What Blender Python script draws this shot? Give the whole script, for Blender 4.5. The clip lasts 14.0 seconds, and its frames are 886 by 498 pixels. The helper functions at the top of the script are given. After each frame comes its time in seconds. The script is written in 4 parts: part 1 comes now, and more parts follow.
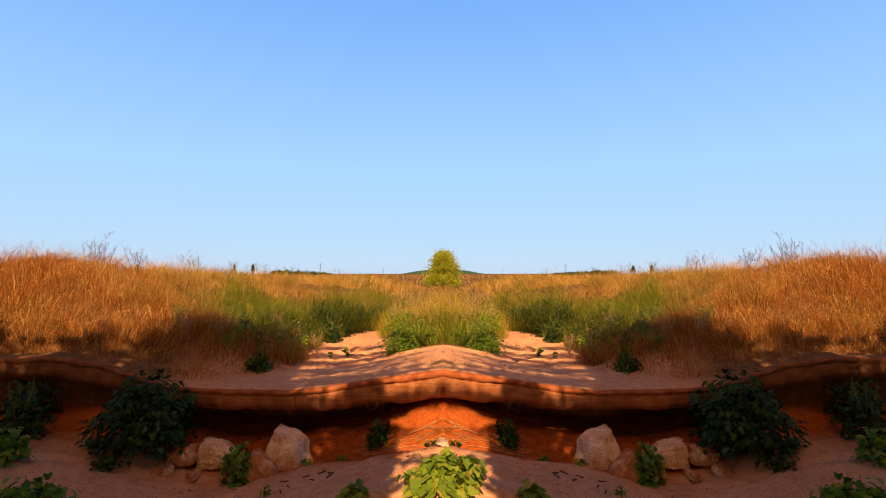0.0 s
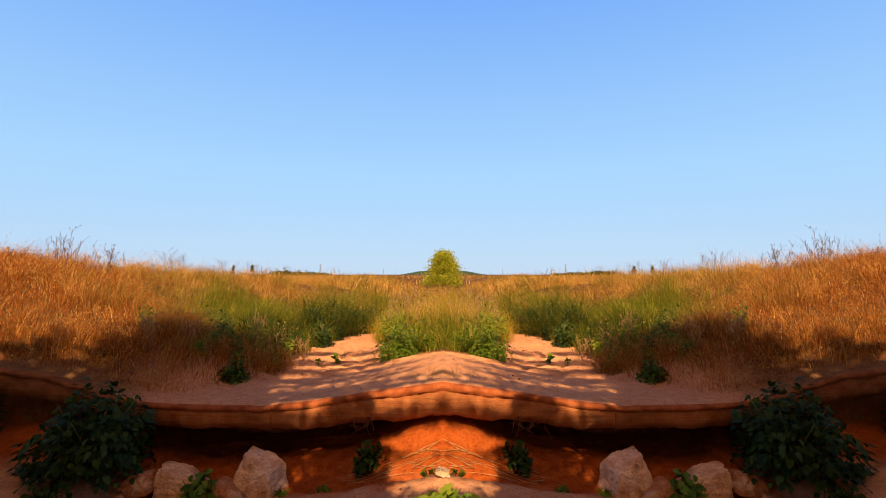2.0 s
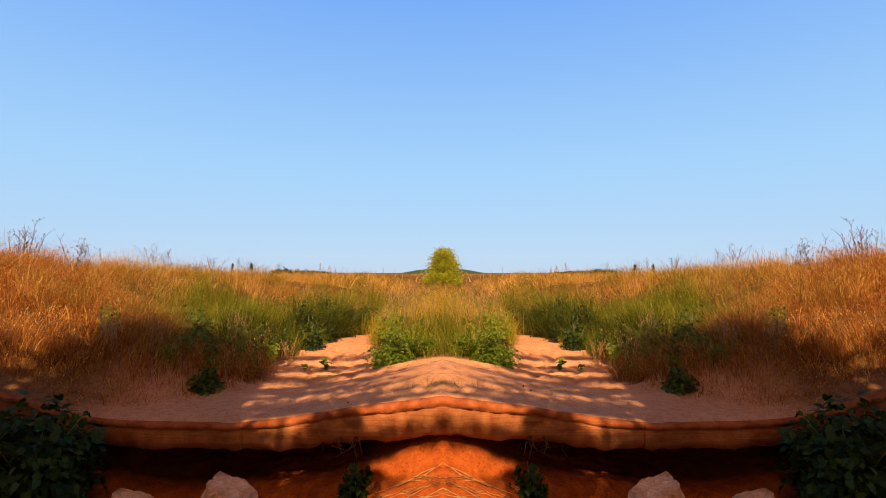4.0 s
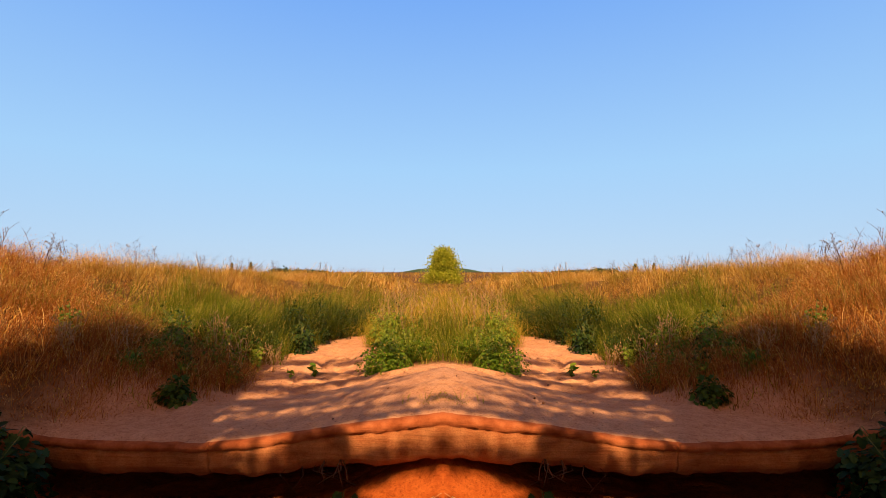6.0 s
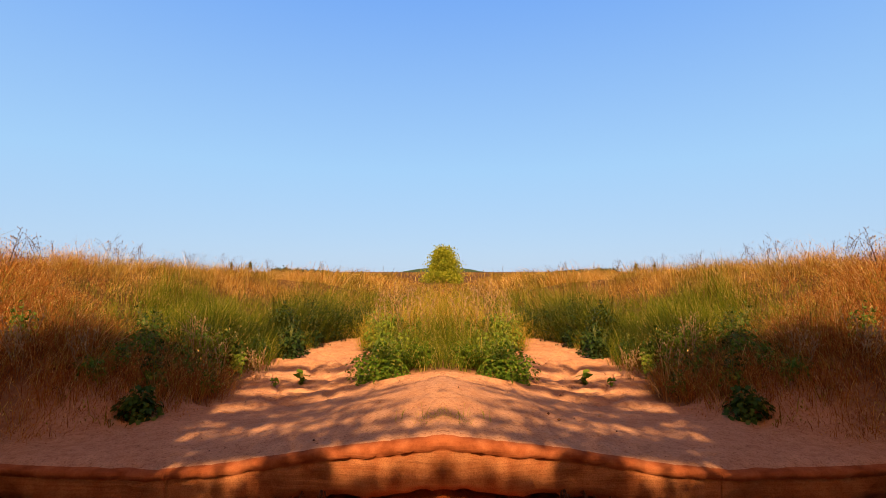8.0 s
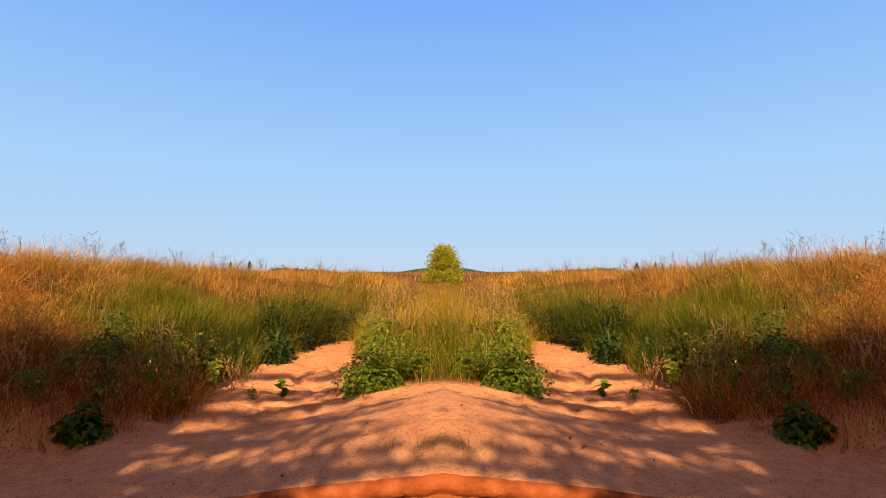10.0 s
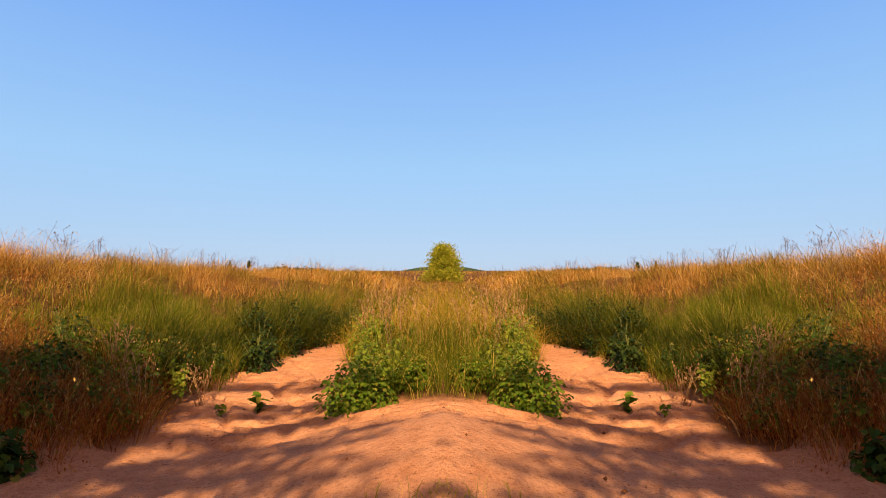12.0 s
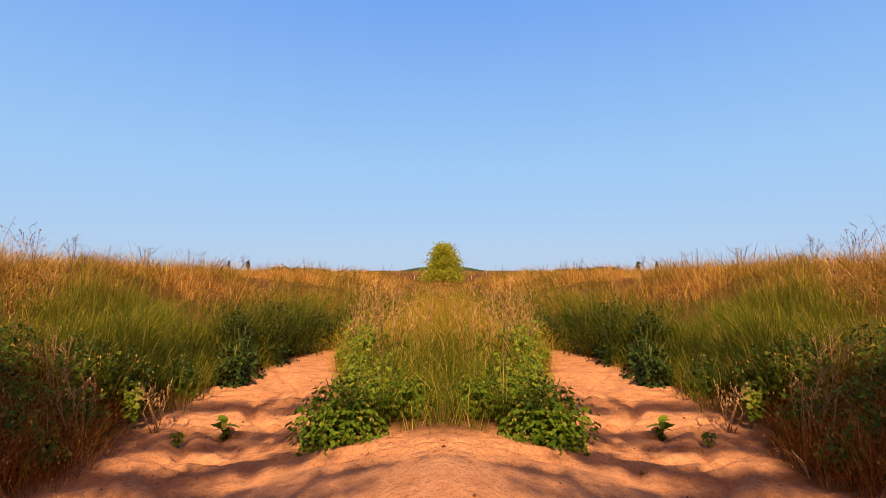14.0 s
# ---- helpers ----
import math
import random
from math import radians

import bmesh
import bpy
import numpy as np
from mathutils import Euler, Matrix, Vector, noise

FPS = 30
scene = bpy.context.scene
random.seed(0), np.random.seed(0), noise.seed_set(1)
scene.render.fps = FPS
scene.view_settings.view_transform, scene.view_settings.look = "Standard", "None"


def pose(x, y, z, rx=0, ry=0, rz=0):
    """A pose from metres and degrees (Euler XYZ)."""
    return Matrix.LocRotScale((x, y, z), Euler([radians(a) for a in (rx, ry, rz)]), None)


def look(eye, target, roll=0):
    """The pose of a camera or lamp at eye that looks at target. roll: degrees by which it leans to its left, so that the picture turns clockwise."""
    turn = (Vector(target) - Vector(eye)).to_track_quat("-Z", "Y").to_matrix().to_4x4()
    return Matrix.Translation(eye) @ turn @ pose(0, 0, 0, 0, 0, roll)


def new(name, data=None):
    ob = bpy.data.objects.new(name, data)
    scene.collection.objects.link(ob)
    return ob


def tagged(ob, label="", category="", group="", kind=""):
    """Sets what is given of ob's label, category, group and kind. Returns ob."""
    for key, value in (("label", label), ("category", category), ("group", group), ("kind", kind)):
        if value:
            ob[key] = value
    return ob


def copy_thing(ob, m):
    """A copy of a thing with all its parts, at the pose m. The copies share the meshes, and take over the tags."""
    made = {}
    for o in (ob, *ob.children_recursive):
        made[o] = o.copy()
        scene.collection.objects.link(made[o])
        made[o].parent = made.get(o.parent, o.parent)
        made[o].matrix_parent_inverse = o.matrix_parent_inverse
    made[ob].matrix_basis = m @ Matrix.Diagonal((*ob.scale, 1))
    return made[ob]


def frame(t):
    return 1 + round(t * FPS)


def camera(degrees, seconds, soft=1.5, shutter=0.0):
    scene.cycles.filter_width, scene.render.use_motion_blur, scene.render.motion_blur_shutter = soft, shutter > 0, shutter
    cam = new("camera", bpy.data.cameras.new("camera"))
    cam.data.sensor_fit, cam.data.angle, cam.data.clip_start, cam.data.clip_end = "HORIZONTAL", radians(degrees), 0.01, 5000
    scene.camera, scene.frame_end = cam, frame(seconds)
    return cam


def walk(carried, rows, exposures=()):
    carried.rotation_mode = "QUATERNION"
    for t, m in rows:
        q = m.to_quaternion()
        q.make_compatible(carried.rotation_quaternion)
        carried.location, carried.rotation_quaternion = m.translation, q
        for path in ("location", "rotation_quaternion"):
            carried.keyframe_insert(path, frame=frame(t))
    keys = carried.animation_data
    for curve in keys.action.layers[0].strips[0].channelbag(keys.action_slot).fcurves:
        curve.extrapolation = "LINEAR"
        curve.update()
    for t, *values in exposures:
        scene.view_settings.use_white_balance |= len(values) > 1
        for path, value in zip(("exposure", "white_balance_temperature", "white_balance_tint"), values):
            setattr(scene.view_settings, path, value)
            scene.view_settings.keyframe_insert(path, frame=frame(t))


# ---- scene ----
cam = camera(83.5, 14.0, soft=0.65)
# the camera glides straight up the middle of the wash: seconds, metres along, metres up, degrees of tilt
ROWS = [
    (0.0, 0.0, 1.67, 2.87),
    (0.5, 0.224, 1.665, 2.93),
    (1.0, 0.443, 1.65, 2.95),
    (1.5, 0.664, 1.635, 2.96),
    (2.0, 0.874, 1.627, 2.94),
    (2.5, 1.079, 1.619, 2.93),
    (3.0, 1.272, 1.61, 2.89),
    (5.5, 2.151, 1.579, 2.66),
    (6.0, 2.297, 1.571, 2.67),
    (6.5, 2.443, 1.57, 2.65),
    (7.0, 2.589, 1.562, 2.65),
    (7.5, 2.74, 1.557, 2.65),
    (8.0, 2.908, 1.542, 2.65),
    (10.5, 3.782, 1.505, 2.61),
    (11.0, 3.97, 1.497, 2.58),
    (11.5, 4.151, 1.493, 2.54),
    (12.0, 4.325, 1.49, 2.51),
    (12.5, 4.502, 1.496, 2.49),
    (13.0, 4.697, 1.496, 2.48),
    (13.5, 4.892, 1.49, 2.49),
    (14.0, 5.053, 1.505, 2.5),
]
walk(cam, [(t, pose(0, along, up, 90 + tilt)) for t, along, up, tilt in ROWS],
     ((0.0, 1.17, 6500, 10), (3.0, 1.11, 6500, 10), (8.0, 1.06, 6500, 11), (11.0, 1.04, 6450, 12), (12.5, 0.99, 6350, 13), (14.0, 0.94, 6300, 13)))

# ---- light ----
SUN_FROM = Vector((0.0, -0.71, 0.67)).normalized()
world = bpy.data.worlds.new("sky")
scene.world = world
world.use_nodes = True
wn, wl = world.node_tree.nodes, world.node_tree.links
wn.clear()
w_out, w_bg = wn.new("ShaderNodeOutputWorld"), wn.new("ShaderNodeBackground")
w_sky = wn.new("ShaderNodeTexSky")
w_sky.sky_type, w_sky.sun_disc = "NISHITA", False
w_sky.sun_elevation = math.asin(SUN_FROM.z)
w_sky.sun_rotation = math.atan2(SUN_FROM.x, SUN_FROM.y)
w_sky.air_density, w_sky.dust_density, w_sky.ozone_density = 1.0, 0.3, 3.0
w_geo, w_sep, w_ramp = wn.new("ShaderNodeTexCoord"), wn.new("ShaderNodeSeparateXYZ"), wn.new("ShaderNodeValToRGB")
wl.new(w_geo.outputs["Generated"], w_sep.inputs[0])
wl.new(w_sep.outputs["Z"], w_ramp.inputs[0])
w_el = w_ramp.color_ramp.elements
w_el[0].position, w_el[0].color = 0.0, (0.51, 0.68, 0.89, 1)
w_el[1].position, w_el[1].color = 0.50, (0.20, 0.45, 1.0, 1)
w_mid = w_el.new(0.2)
w_mid.color = (0.40, 0.68, 1.0, 1)
w_top = w_el.new(1.0)
w_top.color = (0.02, 0.05, 0.13, 1)
w_high = w_el.new(0.64)
w_high.color = (0.055, 0.12, 0.32, 1)
w_gain = wn.new("ShaderNodeMix")
w_gain.data_type, w_gain.blend_type = "RGBA", "MIX"
w_gain.inputs["Factor"].default_value = 0.9
w_scale = wn.new("ShaderNodeVectorMath")
w_scale.operation = "SCALE"
w_scale.inputs["Scale"].default_value = 0.12
wl.new(w_sky.outputs[0], w_scale.inputs[0])
wl.new(w_scale.outputs[0], w_gain.inputs["A"])
wl.new(w_ramp.outputs[0], w_gain.inputs["B"])
# the sky is warm and bright round the low sun
w_dot = wn.new("ShaderNodeVectorMath")
w_dot.operation = "DOT_PRODUCT"
w_dot.inputs[1].default_value = SUN_FROM
wl.new(w_geo.outputs["Generated"], w_dot.inputs[0])
w_near = wn.new("ShaderNodeMapRange")
w_near.interpolation_type = "SMOOTHSTEP"
w_near.inputs["From Min"].default_value, w_near.inputs["From Max"].default_value = 0.5, 1.0
wl.new(w_dot.outputs["Value"], w_near.inputs["Value"])
w_glow = wn.new("ShaderNodeMix")
w_glow.data_type = "RGBA"
wl.new(w_near.outputs[0], w_glow.inputs["Factor"])
wl.new(w_gain.outputs["Result"], w_glow.inputs["A"])
w_glow.inputs["B"].default_value = (1.3, 0.58, 0.2, 1)
wl.new(w_glow.outputs["Result"], w_bg.inputs[0])
w_bg.inputs["Strength"].default_value = 0.467
wl.new(w_bg.outputs[0], w_out.inputs[0])
sun_data = bpy.data.lights.new("sun", "SUN")
sun_data.energy, sun_data.angle, sun_data.color = 4.4, radians(0.45), (1.0, 0.63, 0.295)
sun = new("sun", sun_data)
sun.matrix_world = look(SUN_FROM * 50, (0, 0, 0))


# ---- materials ----
def shader(name):
    m = bpy.data.materials.new(name)
    m.use_nodes = True
    return m, m.node_tree.nodes, m.node_tree.links, m.node_tree.nodes["Principled BSDF"]


def noise_tex(n, l, scale, detail=4.0, coord=None, rough=0.6):
    t = n.new("ShaderNodeTexNoise")
    t.inputs["Scale"].default_value, t.inputs["Detail"].default_value, t.inputs["Roughness"].default_value = scale, detail, rough
    if coord is None:
        g = n.new("ShaderNodeNewGeometry")
        both = n.new("ShaderNodeVectorMath")
        both.operation = "ABSOLUTE"
        l.new(g.outputs["Position"], both.inputs[0])
        coord = both.outputs[0]
    l.new(coord, t.inputs["Vector"])
    return t.outputs["Fac"]


def ramp(n, l, src, *stops):
    r = n.new("ShaderNodeValToRGB")
    e = r.color_ramp.elements
    e[0].position, e[0].color = stops[0][0], (*stops[0][1], 1)
    e[1].position, e[1].color = stops[-1][0], (*stops[-1][1], 1)
    for p, c in stops[1:-1]:
        e.new(p).color = (*c, 1)
    l.new(src, r.inputs[0])
    return r.outputs[0]


def mixed(n, l, fac, a, b, blend="MIX"):
    m = n.new("ShaderNodeMix")
    m.data_type, m.blend_type = "RGBA", blend
    for key, v in (("Factor", fac), ("A", a), ("B", b)):
        if isinstance(v, (int, float)):
            m.inputs[key].default_value = v
        elif isinstance(v, tuple):
            m.inputs[key].default_value = (*v, 1)
        else:
            l.new(v, m.inputs[key])
    return m.outputs["Result"]


def bumped(n, l, bsdf, height, strength=0.4, distance=0.02):
    b = n.new("ShaderNodeBump")
    b.inputs["Strength"].default_value, b.inputs["Distance"].default_value = strength, distance
    l.new(height, b.inputs["Height"])
    l.new(b.outputs[0], bsdf.inputs["Normal"])


def ground_material():
    m, n, l, b = shader("sandy_ground")
    sand_a, red_a = n.new("ShaderNodeAttribute"), n.new("ShaderNodeAttribute")
    sand_a.attribute_name, red_a.attribute_name = "sand", "red"
    big, mid, fine = noise_tex(n, l, 1.3, 5), noise_tex(n, l, 9, 8, None, 0.68), noise_tex(n, l, 130, 4)
    sand = ramp(n, l, big, (0.3, (0.42, 0.215, 0.120)), (0.55, (0.51, 0.28, 0.168)), (0.75, (0.58, 0.345, 0.215)))
    sand = mixed(n, l, 0.35, sand, ramp(n, l, mid, (0.35, (0.32, 0.12, 0.055)), (0.6, (0.62, 0.34, 0.20))))
    grit = ramp(n, l, fine, (0.32, (0.74, 0.68, 0.64)), (0.5, (1, 1, 1)), (0.75, (1.08, 1.07, 1.05)))
    red = ramp(n, l, mid, (0.3, (0.22, 0.045, 0.01)), (0.55, (0.34, 0.085, 0.018)), (0.75, (0.44, 0.13, 0.03)))
    soil = ramp(n, l, mid, (0.3, (0.06, 0.032, 0.014)), (0.6, (0.14, 0.075, 0.03)), (0.8, (0.24, 0.14, 0.06)))
    c = mixed(n, l, sand_a.outputs["Fac"], soil, sand)
    c = mixed(n, l, red_a.outputs["Fac"], c, red)
    c = mixed(n, l, 1.0, c, grit, "MULTIPLY")
    coarse = noise_tex(n, l, 42, 3, None, 0.7)
    c = mixed(n, l, 1.0, c, ramp(n, l, coarse, (0.30, (0.58, 0.51, 0.47)), (0.45, (1, 1, 1)), (0.7, (1.10, 1.09, 1.08))), "MULTIPLY")
    l.new(c, b.inputs["Base Color"])
    b.inputs["Roughness"].default_value, b.inputs["Specular IOR Level"].default_value = 0.95, 0.05
    add = n.new("ShaderNodeMath")
    add.operation = "MULTIPLY_ADD"
    l.new(fine, add.inputs[0])
    add.inputs[1].default_value = 0.14
    l.new(mid, add.inputs[2])
    add2 = n.new("ShaderNodeMath")
    add2.operation = "MULTIPLY_ADD"
    l.new(coarse, add2.inputs[0])
    add2.inputs[1].default_value = 0.28
    l.new(add.outputs[0], add2.inputs[2])
    bumped(n, l, b, add2.outputs[0], 0.9, 0.036)
    return m


def ledge_material():
    m, n, l, b = shader("layered_earth")
    g = n.new("ShaderNodeNewGeometry")
    mp = n.new("ShaderNodeMapping")
    mp.inputs["Scale"].default_value = (0.5, 0.5, 16)
    l.new(g.outputs["Position"], mp.inputs["Vector"])
    lay = noise_tex(n, l, 1.6, 5, mp.outputs[0])
    mid, fine = noise_tex(n, l, 7, 6), noise_tex(n, l, 110, 4)
    c = ramp(n, l, lay, (0.3, (0.25, 0.080, 0.030)), (0.5, (0.31, 0.108, 0.043)), (0.7, (0.37, 0.145, 0.063)))
    c = mixed(n, l, 1.0, c, ramp(n, l, noise_tex(n, l, 2.2, 5), (0.32, (0.55, 0.48, 0.45)), (0.5, (1, 1, 1)), (0.7, (1.25, 1.2, 1.15))), "MULTIPLY")
    c = mixed(n, l, 0.3, c, ramp(n, l, mid, (0.35, (0.20, 0.06, 0.024)), (0.65, (0.50, 0.26, 0.13))))
    c = mixed(n, l, 1.0, c, ramp(n, l, fine, (0.3, (0.7, 0.65, 0.6)), (0.55, (1, 1, 1)), (0.8, (1.1, 1.1, 1.1))), "MULTIPLY")
    crust = n.new("ShaderNodeAttribute")
    crust.attribute_name = "crust"
    c = mixed(n, l, crust.outputs["Fac"], c, ramp(n, l, mid, (0.3, (0.13, 0.028, 0.010)), (0.5, (0.25, 0.058, 0.020)), (0.7, (0.36, 0.11, 0.045))))
    # mixes to a darker brown where the sand value drops
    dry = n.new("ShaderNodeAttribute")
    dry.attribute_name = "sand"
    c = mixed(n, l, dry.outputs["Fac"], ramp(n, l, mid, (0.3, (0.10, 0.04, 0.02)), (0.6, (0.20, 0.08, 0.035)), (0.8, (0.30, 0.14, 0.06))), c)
    l.new(c, b.inputs["Base Color"])
    b.inputs["Roughness"].default_value, b.inputs["Specular IOR Level"].default_value = 0.95, 0.05
    add = n.new("ShaderNodeMath")
    add.operation = "ADD"
    l.new(lay, add.inputs[0])
    l.new(mid, add.inputs[1])
    bumped(n, l, b, add.outputs[0], 0.5, 0.02)
    return m


def blade_material(name, stops, through_light=0.45, patch=None, rough=0.6):
    """Thin plant matter: a colour for each blade, lit through from behind; patch: a second set of colours that takes over in noisy areas."""
    m, n, l, b = shader(name)
    g = n.new("ShaderNodeNewGeometry")
    c = ramp(n, l, g.outputs["Random Per Island"], *stops)
    if patch:
        c = mixed(n, l, ramp(n, l, noise_tex(n, l, 0.55, 3), (0.43, (0, 0, 0)), (0.54, (1, 1, 1))), c, ramp(n, l, g.outputs["Random Per Island"], *patch))
    l.new(c, b.inputs["Base Color"])
    b.inputs["Roughness"].default_value, b.inputs["Specular IOR Level"].default_value = rough, 0.1
    t = n.new("ShaderNodeBsdfTranslucent")
    l.new(c, t.inputs["Color"])
    x = n.new("ShaderNodeMixShader")
    x.inputs[0].default_value = through_light
    l.new(b.outputs[0], x.inputs[1])
    l.new(t.outputs[0], x.inputs[2])
    l.new(x.outputs[0], n["Material Output"].inputs["Surface"])
    return m


def leaf_material(name, stops, through_light=0.35, joined=False):
    m, n, l, b = shader(name)
    o = n.new("ShaderNodeNewGeometry" if joined else "ShaderNodeObjectInfo")
    c = ramp(n, l, o.outputs["Random Per Island" if joined else "Random"], *stops)
    tc = n.new("ShaderNodeTexCoord")
    c = mixed(n, l, 0.35, c, ramp(n, l, noise_tex(n, l, 30, 3, tc.outputs["Object"]), (0.3, (0.5, 0.55, 0.3)), (0.7, (1.3, 1.25, 1.0))), "MULTIPLY")
    l.new(c, b.inputs["Base Color"])
    b.inputs["Roughness"].default_value, b.inputs["Specular IOR Level"].default_value = 0.6, 0.15
    t = n.new("ShaderNodeBsdfTranslucent")
    l.new(c, t.inputs["Color"])
    x = n.new("ShaderNodeMixShader")
    x.inputs[0].default_value = through_light
    l.new(b.outputs[0], x.inputs[1])
    l.new(t.outputs[0], x.inputs[2])
    l.new(x.outputs[0], n["Material Output"].inputs["Surface"])
    return m


def rough_material(name, dark, mid_c, light, scale=8.0, bump=0.5):
    m, n, l, b = shader(name)
    tc = n.new("ShaderNodeTexCoord")
    big, fine = noise_tex(n, l, scale, 6, tc.outputs["Object"]), noise_tex(n, l, scale * 9, 4, tc.outputs["Object"])
    c = ramp(n, l, big, (0.32, dark), (0.52, mid_c), (0.7, light))
    c = mixed(n, l, 1.0, c, ramp(n, l, fine, (0.3, (0.7, 0.68, 0.65)), (0.55, (1, 1, 1)), (0.8, (1.1, 1.1, 1.1))), "MULTIPLY")
    l.new(c, b.inputs["Base Color"])
    b.inputs["Roughness"].default_value, b.inputs["Specular IOR Level"].default_value = 0.9, 0.2
    add = n.new("ShaderNodeMath")
    add.operation = "MULTIPLY_ADD"
    l.new(fine, add.inputs[0])
    add.inputs[1].default_value = 0.35
    l.new(big, add.inputs[2])
    bumped(n, l, b, add.outputs[0], bump, 0.03)
    return m


GROUND = ground_material()
LEDGE = ledge_material()
STONE = rough_material("pale_stone", (0.44, 0.22, 0.12), (0.70, 0.48, 0.34), (0.82, 0.64, 0.50), 5, 0.9)
WHITE_STONE = rough_material("white_stone", (0.42, 0.30, 0.20), (0.60, 0.48, 0.36), (0.72, 0.62, 0.50), 10)
CLOD = rough_material("dark_clod", (0.05, 0.025, 0.015), (0.11, 0.05, 0.03), (0.2, 0.1, 0.06), 30)
BARK = rough_material("bark", (0.07, 0.04, 0.02), (0.15, 0.09, 0.05), (0.25, 0.17, 0.1), 14)
STEM = rough_material("green_stem", (0.06, 0.08, 0.02), (0.13, 0.15, 0.04), (0.2, 0.2, 0.07), 20, 0.2)
STRAW_STICK = rough_material("dry_stick", (0.25, 0.14, 0.06), (0.42, 0.27, 0.13), (0.58, 0.42, 0.25), 20, 0.3)
STEEL = rough_material("grey_steel", (0.12, 0.13, 0.14), (0.18, 0.19, 0.2), (0.25, 0.26, 0.27), 3, 0.1)
GOLD = blade_material("golden_grass", ((0.0, (0.28, 0.105, 0.016)), (0.35, (0.50, 0.275, 0.05)), (0.75, (0.67, 0.42, 0.10)), (1.0, (0.88, 0.64, 0.25))), 0.4,
                      ((0.0, (0.10, 0.055, 0.010)), (0.4, (0.22, 0.14, 0.020)), (0.7, (0.24, 0.21, 0.026)), (1.0, (0.52, 0.38, 0.08))))
RUSSET = blade_material("russet_weeds", ((0.0, (0.20, 0.06, 0.016)), (0.5, (0.38, 0.135, 0.028)), (0.88, (0.56, 0.26, 0.06)), (1.0, (0.84, 0.56, 0.24))), 0.4)
# green grass with the bank foot's shade mixed into its colour
SHADE_GREEN = blade_material("shade_toned_grass", ((0.0, (0.022, 0.038, 0.004)), (0.6, (0.055, 0.082, 0.008)), (0.93, (0.13, 0.15, 0.016)), (1.0, (0.46, 0.34, 0.08))), 0.35)
GREEN = blade_material("green_grass", ((0.0, (0.055, 0.085, 0.006)), (0.5, (0.16, 0.205, 0.014)), (0.85, (0.29, 0.29, 0.025)), (1.0, (0.62, 0.46, 0.12))), 0.45)
OLIVE = blade_material("olive_grass", ((0.0, (0.20, 0.20, 0.015)), (0.45, (0.34, 0.31, 0.025)), (0.75, (0.52, 0.34, 0.05)), (1.0, (0.66, 0.40, 0.08))), 0.45)
LEAF_TONES = {
    "mid": (((0.0, (0.05, 0.12, 0.012)), (0.55, (0.10, 0.20, 0.02)), (0.9, (0.18, 0.26, 0.03)), (1.0, (0.36, 0.32, 0.06))), 0.35),
    "fresh": (((0.0, (0.06, 0.135, 0.01)), (0.5, (0.115, 0.21, 0.016)), (0.9, (0.20, 0.28, 0.025)), (1.0, (0.40, 0.34, 0.06))), 0.4),
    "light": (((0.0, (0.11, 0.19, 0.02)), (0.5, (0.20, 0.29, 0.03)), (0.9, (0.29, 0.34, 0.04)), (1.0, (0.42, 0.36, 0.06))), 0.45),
    # shade and dark: the same leaves with shade put into their colour
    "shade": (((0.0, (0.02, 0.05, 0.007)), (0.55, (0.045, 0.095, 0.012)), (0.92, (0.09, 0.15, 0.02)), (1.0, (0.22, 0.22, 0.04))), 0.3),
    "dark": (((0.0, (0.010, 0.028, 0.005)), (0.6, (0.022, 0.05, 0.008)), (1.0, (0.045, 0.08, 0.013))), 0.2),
}
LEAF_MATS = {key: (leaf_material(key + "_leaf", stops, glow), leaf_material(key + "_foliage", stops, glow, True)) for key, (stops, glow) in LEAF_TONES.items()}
CROWN = blade_material("tree_leaves", ((0.0, (0.20, 0.26, 0.02)), (0.5, (0.34, 0.38, 0.03)), (1.0, (0.48, 0.46, 0.05))), 0.45)
WOOD_FAR = blade_material("far_wood_leaves", ((0.0, (0.015, 0.035, 0.012)), (0.6, (0.03, 0.06, 0.018)), (1.0, (0.06, 0.085, 0.025))), 0.15)


# ---- plan of the ground ----
rng = np.random.default_rng(7)


def sm(a, b, x):
    t = np.clip((x - a) / (b - a), 0, 1)
    return t * t * (3 - 2 * t)


LATTICE = np.random.default_rng(3).random((256, 256))


def vnoise(x, y):
    xi, yi = np.floor(x).astype(int), np.floor(y).astype(int)
    fx, fy = x - xi, y - yi
    fx, fy = fx * fx * (3 - 2 * fx), fy * fy * (3 - 2 * fy)
    a, b = LATTICE[xi % 256, yi % 256], LATTICE[(xi + 1) % 256, yi % 256]
    c, d = LATTICE[xi % 256, (yi + 1) % 256], LATTICE[(xi + 1) % 256, (yi + 1) % 256]
    return (a + (b - a) * fx) * (1 - fy) + (c + (d - c) * fx) * fy - 0.5


def fbm(x, y, octaves=4):
    s, amp = 0, 1.0
    for i in range(octaves):
        s = s + amp * vnoise(x * 2 ** i + 17 * i, y * 2 ** i + 31 * i)
        amp *= 0.5
    return s


FOOT_Y = np.array([7.2, 7.6, 8.1, 9.4, 10.2, 11.0, 12.8, 14.0, 15.5, 17.5, 20.0])
FOOT_X = np.array([-3.85, -3.75, -3.93, -4.3, -4.37, -4.3, -4.15, -4.0, -3.4, -2.4, -1.0])
ISLE_Y = np.array([8.2, 8.7, 10.0, 12.0, 14.4, 16.0])
ISLE_X = np.array([-2.15, -2.4, -2.7, -3.15, -3.35, -2.7])
LIP_X = np.array([-9.0, -6.5, -5.4, -4.4, -3.55, -2.25, -1.1, 0.0])
